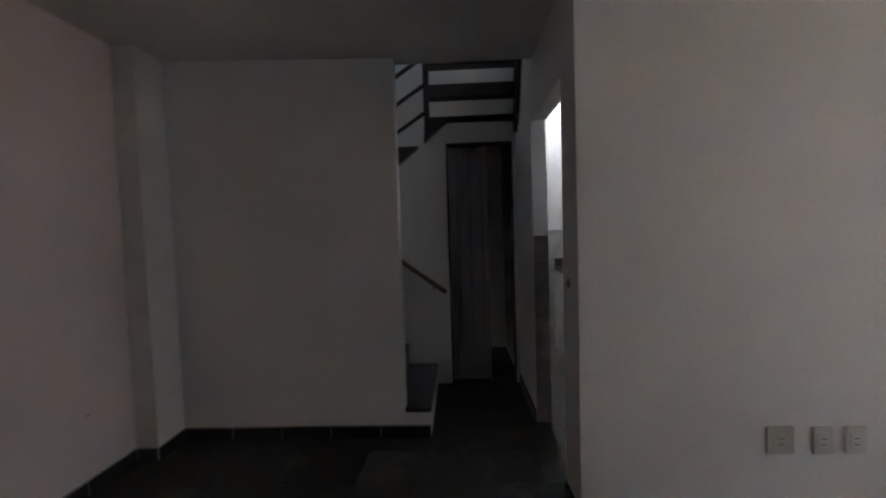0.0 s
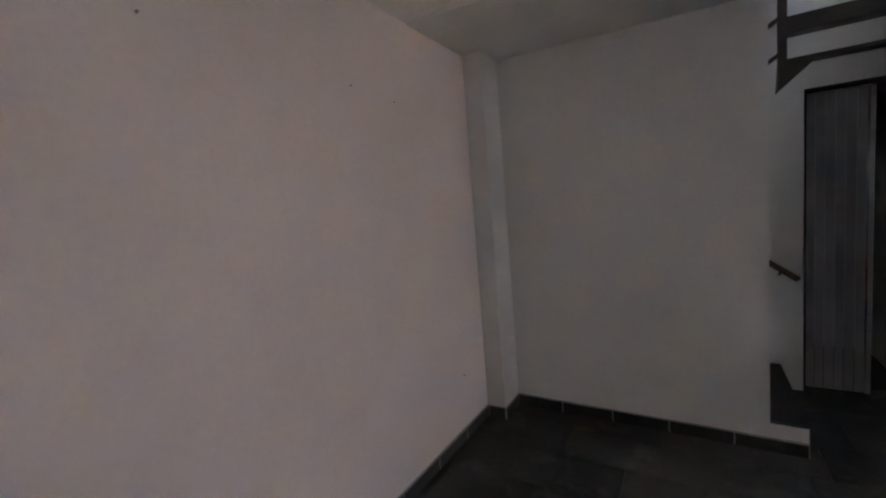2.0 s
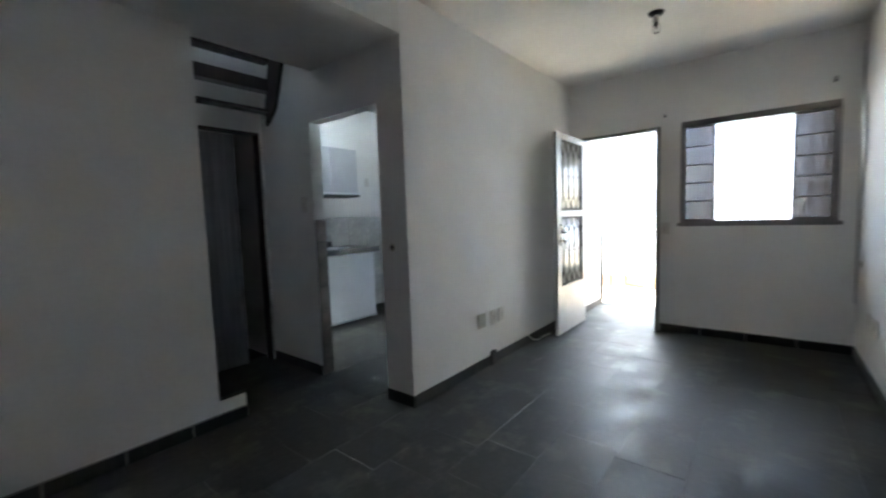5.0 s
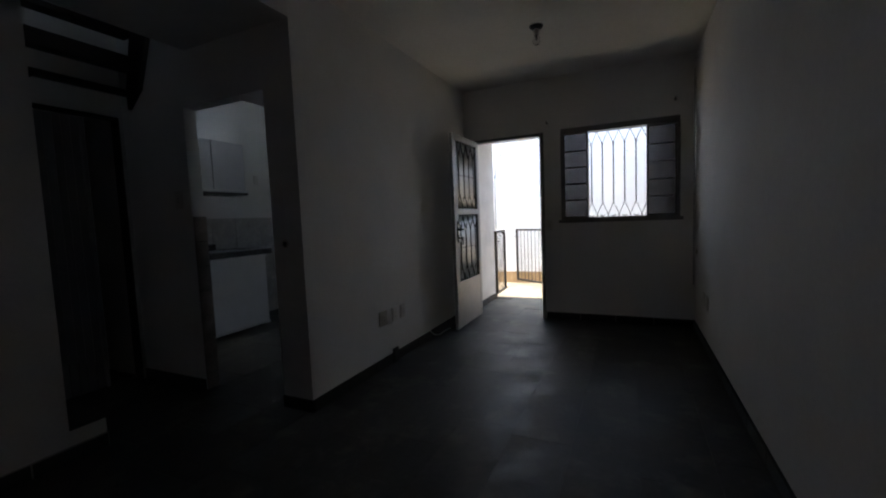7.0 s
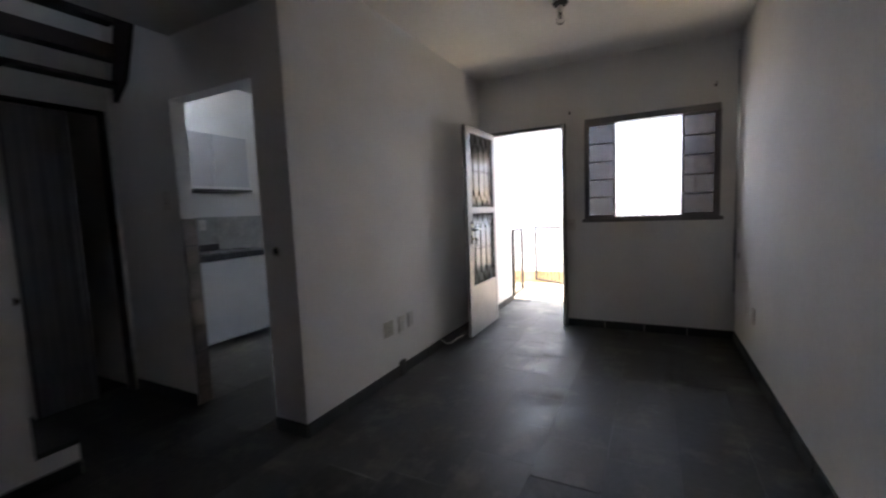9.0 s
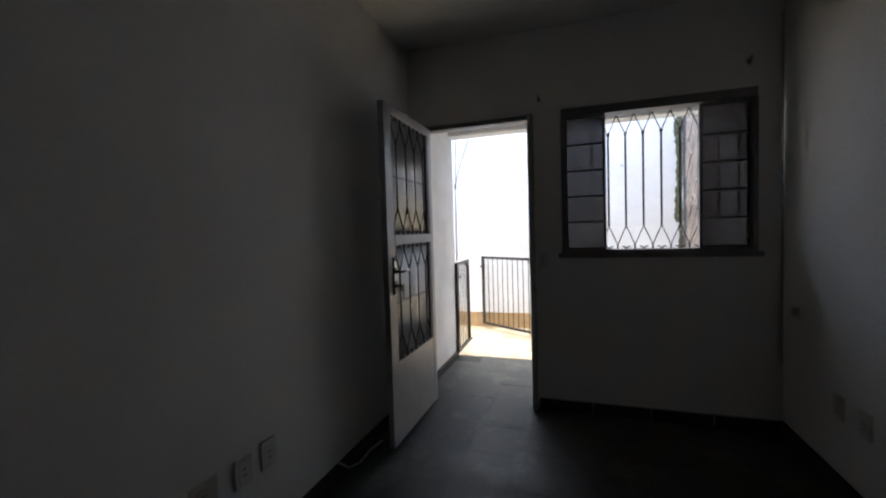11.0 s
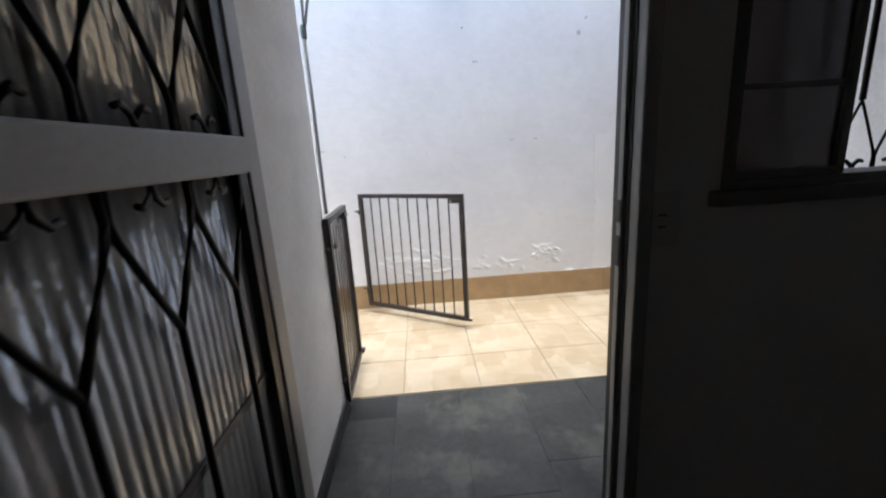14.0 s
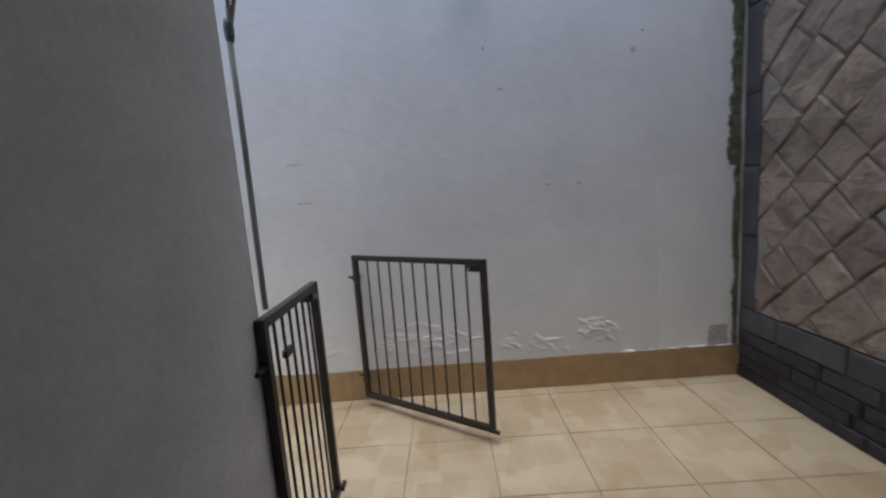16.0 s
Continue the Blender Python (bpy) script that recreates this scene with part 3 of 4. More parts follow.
def sash(ya, yb, x):
    s = bmesh.new()
    zb, zt = z0 + 0.024, z1 - 0.055
    for a, b in (((x, ya, zb), (x + 0.028, ya + 0.018, zt)), ((x, yb - 0.018, zb), (x + 0.028, yb, zt)), ((x, ya + 0.018, zb), (x + 0.028, yb - 0.018, zb + 0.016)), ((x, ya + 0.018, zt - 0.016), (x + 0.028, yb - 0.018, zt))):
        bx(s, a, b, 0.002)
    sh = seat(part("sash", s, WINSTEEL, win, "grey steel sash of five panes"))
    h = (zt - zb - 0.032) / 5
    for k in range(5):
        za = zb + 0.016 + k * h
        pn = part("pane", B((x + 0.012, ya + 0.018, za), (x + 0.016, yb - 0.018, za + h - 0.001)), FROST, sh)
        pn.visible_shadow = False
        if k:
            part("muntin", B((x + 0.004, ya + 0.018, za - 0.006), (x + 0.024, yb - 0.018, za + 0.006), 0.001), WINSTEEL, sh)
    return sh


for ya, yb, x in ((0.535, y1 - 0.02, XE + 0.012), (y0 + 0.02, -0.04, XE + 0.05)):
    sash(ya, yb, x)
bpy.context.view_layer.update()
gr = base("window_grille", "black iron window grille with forked bar ends", "grille", (XEO - 0.03, 0.24, z0))
inv = gr.matrix_world.inverted()
gf = seat(part("grille_rail", B((XEO - 0.036, y0 + 0.006, z0 + 0.006), (XEO - 0.024, y1 - 0.006, z0 + 0.016)), IRON, gr))
seat(part("grille_rail", B((XEO - 0.036, y0 + 0.006, z1 - 0.016), (XEO - 0.024, y1 - 0.006, z1 - 0.006)), IRON, gr))
bpy.context.view_layer.update()
grille(gf, 1, -0.338, 0.797, z0 + 0.016, z1 - 0.014, 10, XEO - 0.030, 0.0068, 0.17, fork=0.0034, collars=True)

# ---- plates, lamp and small fittings ----
def wall_plate(at, axis, sign, w, h, label, old=False, slots=2):
    """A switch or socket plate on a wall that faces sign along axis."""
    o = base("socket_plate" if slots else "blank_plate", label, "wall plate", at)
    rz = {(1, -1): 0, (1, 1): 180, (0, -1): -90, (0, 1): 90}[(axis, sign)]
    o.matrix_world = pose(*at, 0, 0, rz)
    part("cover", B((-w / 2, -0.009, -h / 2), (w / 2, 0.0, h / 2), 0.004), OLDPLATE if old else PLATE, o)
    part("insert", B((-w * 0.30, -0.0115, -h * 0.33), (w * 0.30, -0.008, h * 0.33), 0.002), OLDPLATE if old else PLATE, o)
    for k in range(slots):
        part("slot", B((-w * 0.12, -0.0122, -h * 0.16 + k * h * 0.22), (w * 0.12, -0.0114, -h * 0.12 + k * h * 0.22)), WINSTEEL, o)
    return o


wall_plate((1.928, YN, 0.414), 1, -1, 0.115, 0.12, "yellowed square socket plate on the white wall", True)
wall_plate((2.108, YN, 0.411), 1, -1, 0.085, 0.12, "white socket plate on the white wall")
wall_plate((2.246, YN, 0.411), 1, -1, 0.085, 0.12, "white socket plate on the white wall")
wall_plate((3.34, YS, 0.415), 1, 1, 0.08, 0.12, "white socket plate low on the wall")
wall_plate((3.14, YS, 0.415), 1, 1, 0.08, 0.12, "white socket plate low on the wall")
wall_plate((3.78, YS, 0.80), 1, 1, 0.05, 0.05, "small grey blank plate near the corner", True, 0)
wall_plate((XE, 0.97, 1.10), 0, -1, 0.08, 0.12, "white light switch between door and window")
wall_plate((XC, 3.18, 1.445), 0, -1, 0.08, 0.13, "white light switch beside the kitchen doorway")

strike = base("lock_hole", "dark round lock hole in the doorway edge", "lock", (XC, 2.147, 1.105))
strike.matrix_world = pose(XC, 2.147, 1.105, 0, 0, -90)
part("plate", tube(bmesh.new(), [(0, 0.0, 0), (0, -0.004, 0)], 0.028, 14), OLDPLATE, strike)
part("hole", tube(bmesh.new(), [(0, -0.003, 0), (0, -0.006, 0)], 0.017, 14), DARKPLASTIC, strike)

lamp = base("ceiling_lamp", "bare bulb in a dark ceiling socket", "lamp", (2.58, 0.805, ZM))
part("rose", lathe(bmesh.new(), [(0.055, 0), (0.055, -0.006), (0.045, -0.018), (0.02, -0.024)], (0, 0, 0)), DARKPLASTIC, lamp)
part("socket", lathe(bmesh.new(), [(0.018, -0.024), (0.022, -0.03), (0.022, -0.065), (0.018, -0.07)], (0, 0, 0)), PLATE, lamp)
part("bulb", lathe(bmesh.new(), [(0.014, -0.07), (0.017, -0.08), (0.030, -0.105), (0.030, -0.125), (0.020, -0.145), (0.004, -0.151)], (0, 0, 0)), BULB, lamp)
part("filament_stem", lathe(bmesh.new(), [(0.006, -0.07), (0.005, -0.115)], (0, 0, 0), 8), WINSTEEL, lamp)

fl = base("floor_cable", "loose pale cable end lying along the skirting", "cable", (2.75, 1.97, 0))
part("cable", tube(bmesh.new(), [(0, 0.012, 0.085), (0.06, -0.01, 0.03), (0.16, -0.02, 0.006), (0.3, -0.01, 0.006), (0.42, -0.03, 0.006)], 0.006, 8), PLATE, fl)
cp = thing("pipe_stub", B((2.03, YN - 0.035, 0), (2.11, YN - 0.013, 0.125), 0.008), DARKPLASTIC, "dark conduit stub above the skirting", "pipe")
cc = bmesh.new()
tube(cc, [(XE - 0.012, YS + 0.012, 0.45), (XE - 0.012, YS + 0.012, 2.6)], 0.006, 8)
thing("corner_cable", cc, CABLE, "thin pale cable running up the room corner", "cable")
for x, y, z in ((XE, 0.98, 2.26), (XE, -0.30, 2.33)):
    hk = base("wall_hook", "small metal curtain hook above the window", "hook", (x, y, z))
    part("rose", tube(bmesh.new(), [(0, 0, 0), (-0.006, 0, 0)], 0.012, 10), WINSTEEL, hk)
    part("hook", tube(bmesh.new(), [(-0.004, 0, 0), (-0.03, 0, -0.004), (-0.045, 0, 0.006), (-0.048, 0, 0.02)], 0.004, 8), WINSTEEL, hk)
for y, z in ((1.505, 2.12), (1.82, 2.10), (0.667, 2.15), (2.31, 0.426)):
    thing("wall_screw", tube(bmesh.new(), [(XW, y, z), (XW + 0.006, y, z)], 0.0045, 8), WINSTEEL, "small grey screw in the pale pink wall", "screw", "", "screws in the pink wall")

# ---- staircase ----
stair = base("staircase", "lower stair flight with slate treads and white sides", "staircase", (0.165, 3.38, 0))
inv = stair.matrix_world.inverted()
RUN, RISE = 0.25, 0.187
for k in range(7):
    x1 = 0.335 - RUN * k
    x0 = XW + 0.002
    seat(part("step", B((max(x0, x1 - RUN), YR if k == 0 else YR + 0.102, RISE * k if k else 0.0), (x1, YB, RISE * (k + 1) - 0.025), 0.003), WHITE if k == 0 else SLATE_STEP, stair, "white plastered step side" if k == 0 else ""))
    seat(part("tread", B((max(x0, x1 - RUN - 0.02), (YR + 0.001) if k == 0 else YR + 0.103, RISE * (k + 1) - 0.025), (x1 + 0.003, YB - 0.002, RISE * (k + 1)), 0.004), SLATE_STEP, stair))
hr = base("handrail", "brown wooden wall handrail beside the stairs", "handrail", (0.05, YB, 1.1))
inv = hr.matrix_world.inverted()
seat(part("rail", tube(bmesh.new(), [(0.43, YB - 0.05, 0.83), (-0.9, YB - 0.05, 1.81)], 0.020, 10), RAILWOOD, hr))
for x in (0.33, -0.3, -0.8):
    z = 0.83 + (0.43 - x) * 0.737
    seat(part("bracket", tube(bmesh.new(), [(x, YB, z - 0.05), (x, YB - 0.045, z - 0.04), (x, YB - 0.05, z - 0.01)], 0.007, 8), IRON, hr))

up = base("upper_stair", "dark wooden open-riser upper stair above the doorway", "staircase", (0.68, 3.6, 2.3))
inv = up.matrix_world.inverted()
for zt, th, ya, yb in ((2.30, 0.026, 3.585, 3.70), (2.555, 0.105, 3.57, 3.68), (2.745, 0.05, 3.55, 3.66)):
    seat(part("tread", B((0.325, ya, zt - th), (XC - 0.012, yb, zt), 0.004), STAIRWOOD, up))
seat(part("newel_post", B((0.300, 3.575, 2.20), (0.345, 3.62, 3.5), 0.004), STAIRWOOD, up))
st = bmesh.new()
prof = [(3.66, 2.17), (3.50, 2.30), (3.24, 2.92), (3.50, 2.92), (3.66, 2.32)]
a = [st.verts.new((XC - 0.03, y, z)) for y, z in prof]
b = [st.verts.new((XC - 0.002, y, z)) for y, z in prof]
st.faces.new(a)
st.faces.new(b[::-1])
for k in range(5):
    st.faces.new((a[k], b[k], b[(k + 1) % 5], a[(k + 1) % 5]))
bmesh.ops.recalc_face_normals(st, faces=st.faces)
seat(part("wall_string", st, STAIRWOOD, up, "dark sloping stair string on the wall"))


def sloped(x0, za, x1, zb, th, y, yt):
    bm = bmesh.new()
    v = [bm.verts.new((x, yy, z)) for yy in (y, y + yt) for x, z in ((x0, za - th), (x1, zb - th), (x1, zb), (x0, za))]
    for f in ((0, 1, 2, 3), (7, 6, 5, 4), (0, 4, 5, 1), (1, 5, 6, 2), (2, 6, 7, 3), (3, 7, 4, 0)):
        bm.faces.new([v[i] for i in f])
    bmesh.ops.recalc_face_normals(bm, faces=bm.faces)
    return bm


for za in (2.80, 2.575, 2.35):
    seat(part("sloping_rail", sloped(-0.62, za - 0.60, 0.302, za, 0.028, 3.585, 0.03), STAIRWOOD, up))
for k in range(4):
    x, z = 0.325 - 0.25 * k, 2.30 - 0.19 * k
    tri = bmesh.new()
    pts = [(x - 0.24, z - 0.19), (x + 0.02 + (0.13 if k == 0 else 0), z - 0.02), (x - 0.20, z - 0.02), ] if k else [(x - 0.03, z - 0.20), (x + 0.17, z - 0.02), (x - 0.02, z - 0.02)]
    if k:
        pts = [(x - 0.03, z - 0.21), (x + 0.17, z - 0.045), (x - 0.05, z - 0.045)]
    a = [tri.verts.new((px, 3.57, pz)) for px, pz in pts]
    b = [tri.verts.new((px, 3.66, pz)) for px, pz in pts]
    tri.faces.new(a)
    tri.faces.new(b[::-1])
    for i in range(3):
        tri.faces.new((a[i], b[i], b[(i + 1) % 3], a[(i + 1) % 3]))
    bmesh.ops.recalc_face_normals(tri, faces=tri.faces)
    seat(part("step_bracket", tri, STAIRWOOD, up))

# ---- folding door below the stair ----
fd = base("folding_door", "grey plastic folding door drawn half open", "door", (0.75, YB + 0.02, 0))
inv = fd.matrix_world.inverted()
fb = bmesh.new()
bx(fb, (0.466, YB - 0.006, 0), (0.478, YB + 0.09, 2.125), 0.003)
bx(fb, (1.027, YB - 0.006, 0), (1.038, YB + 0.09, 2.125), 0.003)
bx(fb, (0.478, YB - 0.0055, 2.108), (1.027, YB + 0.0895, 2.125), 0.003)
seat(part("frame", fb, STAIRWOOD, fd, "dark narrow door frame"))
for k in range(6):
    x = 0.482 + k * 0.052
    bm = bmesh.new()
    s = 0.0025 * (1 if k % 2 else -1)
    v = [bm.verts.new(p) for p in ((x, YB + 0.05 - s, 0.02), (x + 0.050, YB + 0.05 + s, 0.02), (x + 0.050, YB + 0.05 + s, 2.09), (x, YB + 0.05 - s, 2.09))]
    bm.faces.new(v)
    bmesh.ops.solidify(bm, geom=bm.faces[:], thickness=0.008)
    seat(part("slat", bm, PVC, fd))
seat(part("lead_post", B((0.796, YB + 0.03, 0.02), (0.822, YB + 0.075, 2.09), 0.004), PVC, fd, "paler grey leading post"))

# ---- kitchen ----
tiles = structure("kitchen_tiling", B((XC + 0.1, KY - 0.008, 0), (KX, KY, 1.335)), PALE_JOINT, "grey marbled kitchen wall tiling up to chest height", "tiling")
jamb = structure("jamb_tiling", B((XC + 0.004, KIT[1] - 0.006, 0), (XC + 0.1, KIT[1], 1.315)), JOINT, "brown-grey tiling on the doorway edge", "tiling")
for k in range(7):
    part("tile", B((XC + 0.001, KIT[1] - 0.012, k * 0.188 + 0.002), (XC + 0.101, KIT[1] - 0.004, (k + 1) * 0.188 - 0.002), 0.001), JAMBTILE, jamb)


def cabinet_unit(name, at, w, d, h, doors, label, foot=0.0, front=CABINET):
    o = base(name, label, "cabinet", at)
    part("body", B((0, 0.02, foot), (w, d, h), 0.003), CABINET, o)
    if foot:
        part("plinth", B((0.01, 0.06, 0), (w - 0.01, d, foot)), DARKPLASTIC, o)
    for k in range(doors):
        dw = w / doors
        dr = part("door", B((k * dw + 0.003, 0, foot + 0.003), ((k + 1) * dw - 0.003, 0.018, h - 0.003), 0.003), front, o)
        part("grip", B((k * dw + 0.01, -0.012, foot - 0.01 if not foot else h - 0.02), ((k + 1) * dw - 0.01, 0.0, foot + 0.012 if not foot else h - 0.006), 0.002), SINKSTEEL, dr, "thin metal grip strip")
    return o


cab = cabinet_unit("base_cabinet", (1.77, 4.20, 0), 0.95, 0.60, 0.88, 1, "white laminate base cabinet under the dark worktop", 0.05)
part("filler", B((0.003, -0.016, 0.053), (0.118, -0.001, 0.857), 0.003), CABINET, cab, "narrow white filler panel")
part("edge_strip", B((0.119, -0.010, 0.053), (0.128, -0.001, 0.857), 0.001), GREYLAM, cab)
part("edge_strip", B((0.0, -0.018, 0.857), (0.95, -0.013, 0.872), 0.001), CABINET, cab)
part("edge_strip", B((0.0, -0.018, 0.038), (0.95, -0.001, 0.052), 0.001), CABINET, cab)

# door fronts take the greyed laminate, the shade being in their colour
cabinet_unit("wall_cabinet", (1.90, 4.50, 1.66), 0.86, 0.31, 0.58, 2, "laminate wall cabinet above the worktop, door fronts greyed as if backlit", 0.0, GREYLAM)
wt = base("worktop", "dark granite worktop with a raised back edge", "worktop", (2.2, 4.53, 0.93))
inv = wt.matrix_world.inverted()
seat(part("slab", B((1.62, 4.17, 0.882), (2.80, KY - 0.018, 0.945), 0.004), GRANITE, wt))
seat(part("upstand", B((1.62, KY - 0.036, 0.945), (2.50, KY - 0.018, 1.02), 0.003), GRANITE, wt))
seat(part("basin", B((2.05, 4.36, 0.940), (2.50, 4.70, 0.949), 0.003), SINKSTEEL, wt, "shallow steel sink basin"))
seat(part("support_wall", B((1.62, 4.27, 0), (1.70, KY - 0.018, 0.882), 0.003), WALLTILE, wt))
seat(part("support_wall", B((2.73, 4.27, 0), (2.78, KY - 0.018, 0.882), 0.003), WALLTILE, wt))
fc = base("faucet", "black wall-mounted kitchen tap with a hooked spout", "faucet", (2.03, 4.73, 1.17))
part("body", lathe(bmesh.new(), [(0.012, 0), (0.030, 0.008), (0.034, 0.03), (0.034, 0.17), (0.026, 0.19), (0.014, 0.20)], (0, 0, 0), 16), DARKPLASTIC, fc)
part("knob", lathe(bmesh.new(), [(0.014, 0.20), (0.024, 0.206), (0.024, 0.232), (0.010, 0.240)], (0, 0, 0), 12), DARKPLASTIC, fc)
part("inlet", tube(bmesh.new(), [(0, 0.02, 0.09), (0, KY - 0.013 - 4.73, 0.09)], 0.014, 10), DARKPLASTIC, fc)
part("spout", tube(bmesh.new(), [(0.02, -0.01, 0.16), (0.05, -0.02, 0.19), (0.075, -0.025, 0.235), (0.105, -0.03, 0.25), (0.135, -0.035, 0.24), (0.148, -0.035, 0.205)], 0.011, 10), DARKPLASTIC, fc)
hood = base("range_hood", "flat dark hood with a bright lower strip under the wall cabinet", "hood", (1.90, 4.46, 1.60))
part("housing", B((0, 0, 0.012), (0.86, 0.34, 0.057), 0.006), DARKPLASTIC, hood)
part("front_strip", B((0, -0.012, 0.036), (0.86, -0.0005, 0.066), 0.003), CABINET, hood, "bright front strip")
wall_plate((2.33, KY - 0.012, 1.245), 1, -1, 0.08, 0.12, "white socket plate on the kitchen tiling")
wall_plate((3.15, KY - 0.012, 0.80), 1, -1, 0.08, 0.12, "white socket plate low on the kitchen tiling")
wall_plate((3.2, KY, 1.85), 1, -1, 0.07, 0.12, "blank white plate on the kitchen wall", False, 0)

# ---- porch and yard things ----
def gate_leaf(hinge, tip, z0, z1, bars, label):
    """A steel gate leaf of square tube with thin upright rods, hung at hinge."""
    h, t = Vector((*hinge, 0)), Vector((*tip, 0))
    w, yaw = (t - h).length, math.degrees(math.atan2(t.y - h.y, t.x - h.x))
    o = base("gate", label, "gate")
    o.matrix_world = pose(h.x, h.y, z0, 0, 0, yaw)
    H, s = z1 - z0, 0.030
    for nm, a, b in (("stile", (0, -s / 2, 0), (s, s / 2, H)), ("stile", (w - s, -s / 2, 0), (w, s / 2, H)), ("rail", (s, -s / 2, 0), (w - s, s / 2, s)), ("rail", (s, -s / 2, H - s), (w - s, s / 2, H))):
        part(nm, B(a, b, 0.003), GATE, o)
    for k in range(bars):
        x = s + (w - 2 * s) * (k + 1) / (bars + 1)
        part("rod", tube(bmesh.new(), [(x, 0, s), (x, 0, H - s)], 0.0055, 8), GATE, o)
    for z in (0.14, H - 0.14):
        part("hinge_pin", tube(bmesh.new(), [(-0.05, 0.0, z), (0.0, 0.0, z)], 0.008, 8), GATE, o)
    lt = part("latch", B((w - 0.11, -0.022, H - 0.062), (w - s, 0.022, H - s), 0.004), GATE, o, "small sliding latch")
    part("latch_knob", tube(bmesh.new(), [(w - 0.085, -0.035, H - 0.047), (w - 0.085, 0.0, H - 0.047)], 0.007, 8), WINSTEEL, lt)
    part("drop_bolt", B((w - 0.02, -0.03, 0.01), (w + 0.035, -0.012, 0.025), 0.002), GATE, o)
    return o


porch_gate = gate_leaf((4.925, 1.944), (5.455, 1.955), 0.055, 1.005, 6, "low dark brown steel gate leaf hung on the porch wall")
part("latch_plate", B((0.15, -0.009, 0.775), (0.215, 0.009, 0.80), 0.003), GATE, porch_gate, "small latch plate between two rods")
gate_leaf((6.30, 1.985), (5.803, 1.215), 0.06, 0.983, 9, "low dark brown steel gate leaf standing open in the yard")
thing("gate_stop", B((6.315, 1.965, 0.15), (XY, 2.005, 0.18), 0.003), GATE, "short steel hinge bracket set in the yard wall", "bracket")
thing("gate_stop", B((6.315, 1.965, 0.82), (XY, 2.005, 0.85), 0.003), GATE, "short steel hinge bracket set in the yard wall", "bracket")

cb = base("hanging_cable", "grey cables tied together hanging down the porch wall", "cable", (4.99, 1.97, 1.8))
inv = cb.matrix_world.inverted()
seat(part("main_cable", tube(bmesh.new(), [(5.000, 1.950, 1.82), (4.998, 1.948, 1.5), (4.996, 1.950, 1.2), (4.994, 1.95, 1.02)], 0.009, 8), CABLE, cb))
seat(part("strand", tube(bmesh.new(), [(5.000, 1.945, 1.80), (4.996, 1.935, 2.0), (4.995, 1.93, 2.288)], 0.006, 8), CABLE, cb))
seat(part("strand", tube(bmesh.new(), [(5.000, 1.945, 1.80), (5.010, 1.90, 2.0), (5.015, 1.79, 2.288)], 0.006, 8), CABLE, cb))
seat(part("tie", lathe(bmesh.new(), [(0.010, -0.03), (0.013, -0.015), (0.014, 0.01), (0.010, 0.03)], (5.000, 1.948, 1.805), 12), TAPE, cb, "wrapped green-grey tape"))

yl = base("yard_lamp", "white globe lamp fixed on the yard wall", "lamp", (XY, 1.21, 2.67))
part("bracket", tube(bmesh.new(), [(0, 0, 0.06), (-0.05, 0, 0.06), (-0.09, 0, 0.05)], 0.03, 12), PLATE, yl)
part("globe", lathe(bmesh.new(), [(0.02, 0.06), (0.06, 0.04), (0.075, 0.0), (0.065, -0.045), (0.035, -0.075), (0.004, -0.085)], (-0.09, 0, 0.0)), GLOBE, yl)
for y, z in ((0.16, 2.18), (1.10, 2.15)):
    thing("wall_nail", tube(bmesh.new(), [(XY, y, z), (XY - 0.018, y, z + 0.004)], 0.004, 8), WINSTEEL, "rusty nail in the yard wall plaster", "nail", "", "nails in the yard wall")


def ragged(y0, y1, z0, z1, steps, wob, x, thick, seed):
    """A thin patch of plaster or moss with ragged sides, standing on the yard wall."""
    rnd = random.Random(seed)
    bm = bmesh.new()
    rows = []
    slow = [0.0, 0.0]
    for k in range(steps + 1):
        z = z0 + (z1 - z0) * k / steps
        slow = [0.8 * v + rnd.uniform(-wob, wob) * 0.6 for v in slow]
        a, b = max(y0 - 0.004, y0 + slow[0] * 0.3), y1 + slow[1] + rnd.uniform(-wob, wob) * 0.3
        rows.append([bm.verts.new((x - t, y, z)) for y, t in ((a, 0), (a + 0.004, thick), (b - 0.004, thick), (b, 0))])
    for p, q in zip(rows, rows[1:]):
        for i in range(3):
            bm.faces.new((p[i], p[i + 1], q[i + 1], q[i]))
    bm.faces.new(rows[0])
    bm.faces.new(rows[-1][::-1])
    bmesh.ops.recalc_face_normals(bm, faces=bm.faces)
    return bm


thing("moss_strip", ragged(-0.446, -0.372, 1.36, 3.6, 150, 0.016, XY, 0.004, 3), MOSS, "mossy strip of bare render at the wall corner", "stain")
thing("dark_gap", ragged(-0.447, -0.408, 0.2, 1.36, 90, 0.010, XY, 0.003, 4), MOSS, "dark ragged gap in the corner plaster", "stain")
thing("plaster_patch", ragged(-0.402, 0.06, 0.20, 1.325, 60, 0.012, XY, 0.002, 5), PATCH, "newer smooth plaster patch on the yard wall", "plaster")
thing("bare_patch", ragged(-0.385, -0.25, 0.2, 0.345, 24, 0.022, XY, 0.006, 8), BARE, "small grey patch of bare render low on the yard wall", "stain")
for k, (ya, yb) in enumerate(((-0.40, -0.31), (-0.24, -0.12), (-0.07, 0.0), (0.10, 0.13), (0.22, 0.30))):
    thing("loose_plaster", ragged(ya, yb, 0.203, 0.211, 3, 0.006, XY, 0.015, 40 + k), FLAKE, "loose white plaster crumbs on the tile band", "plaster", "", "crumbs on the tile band")
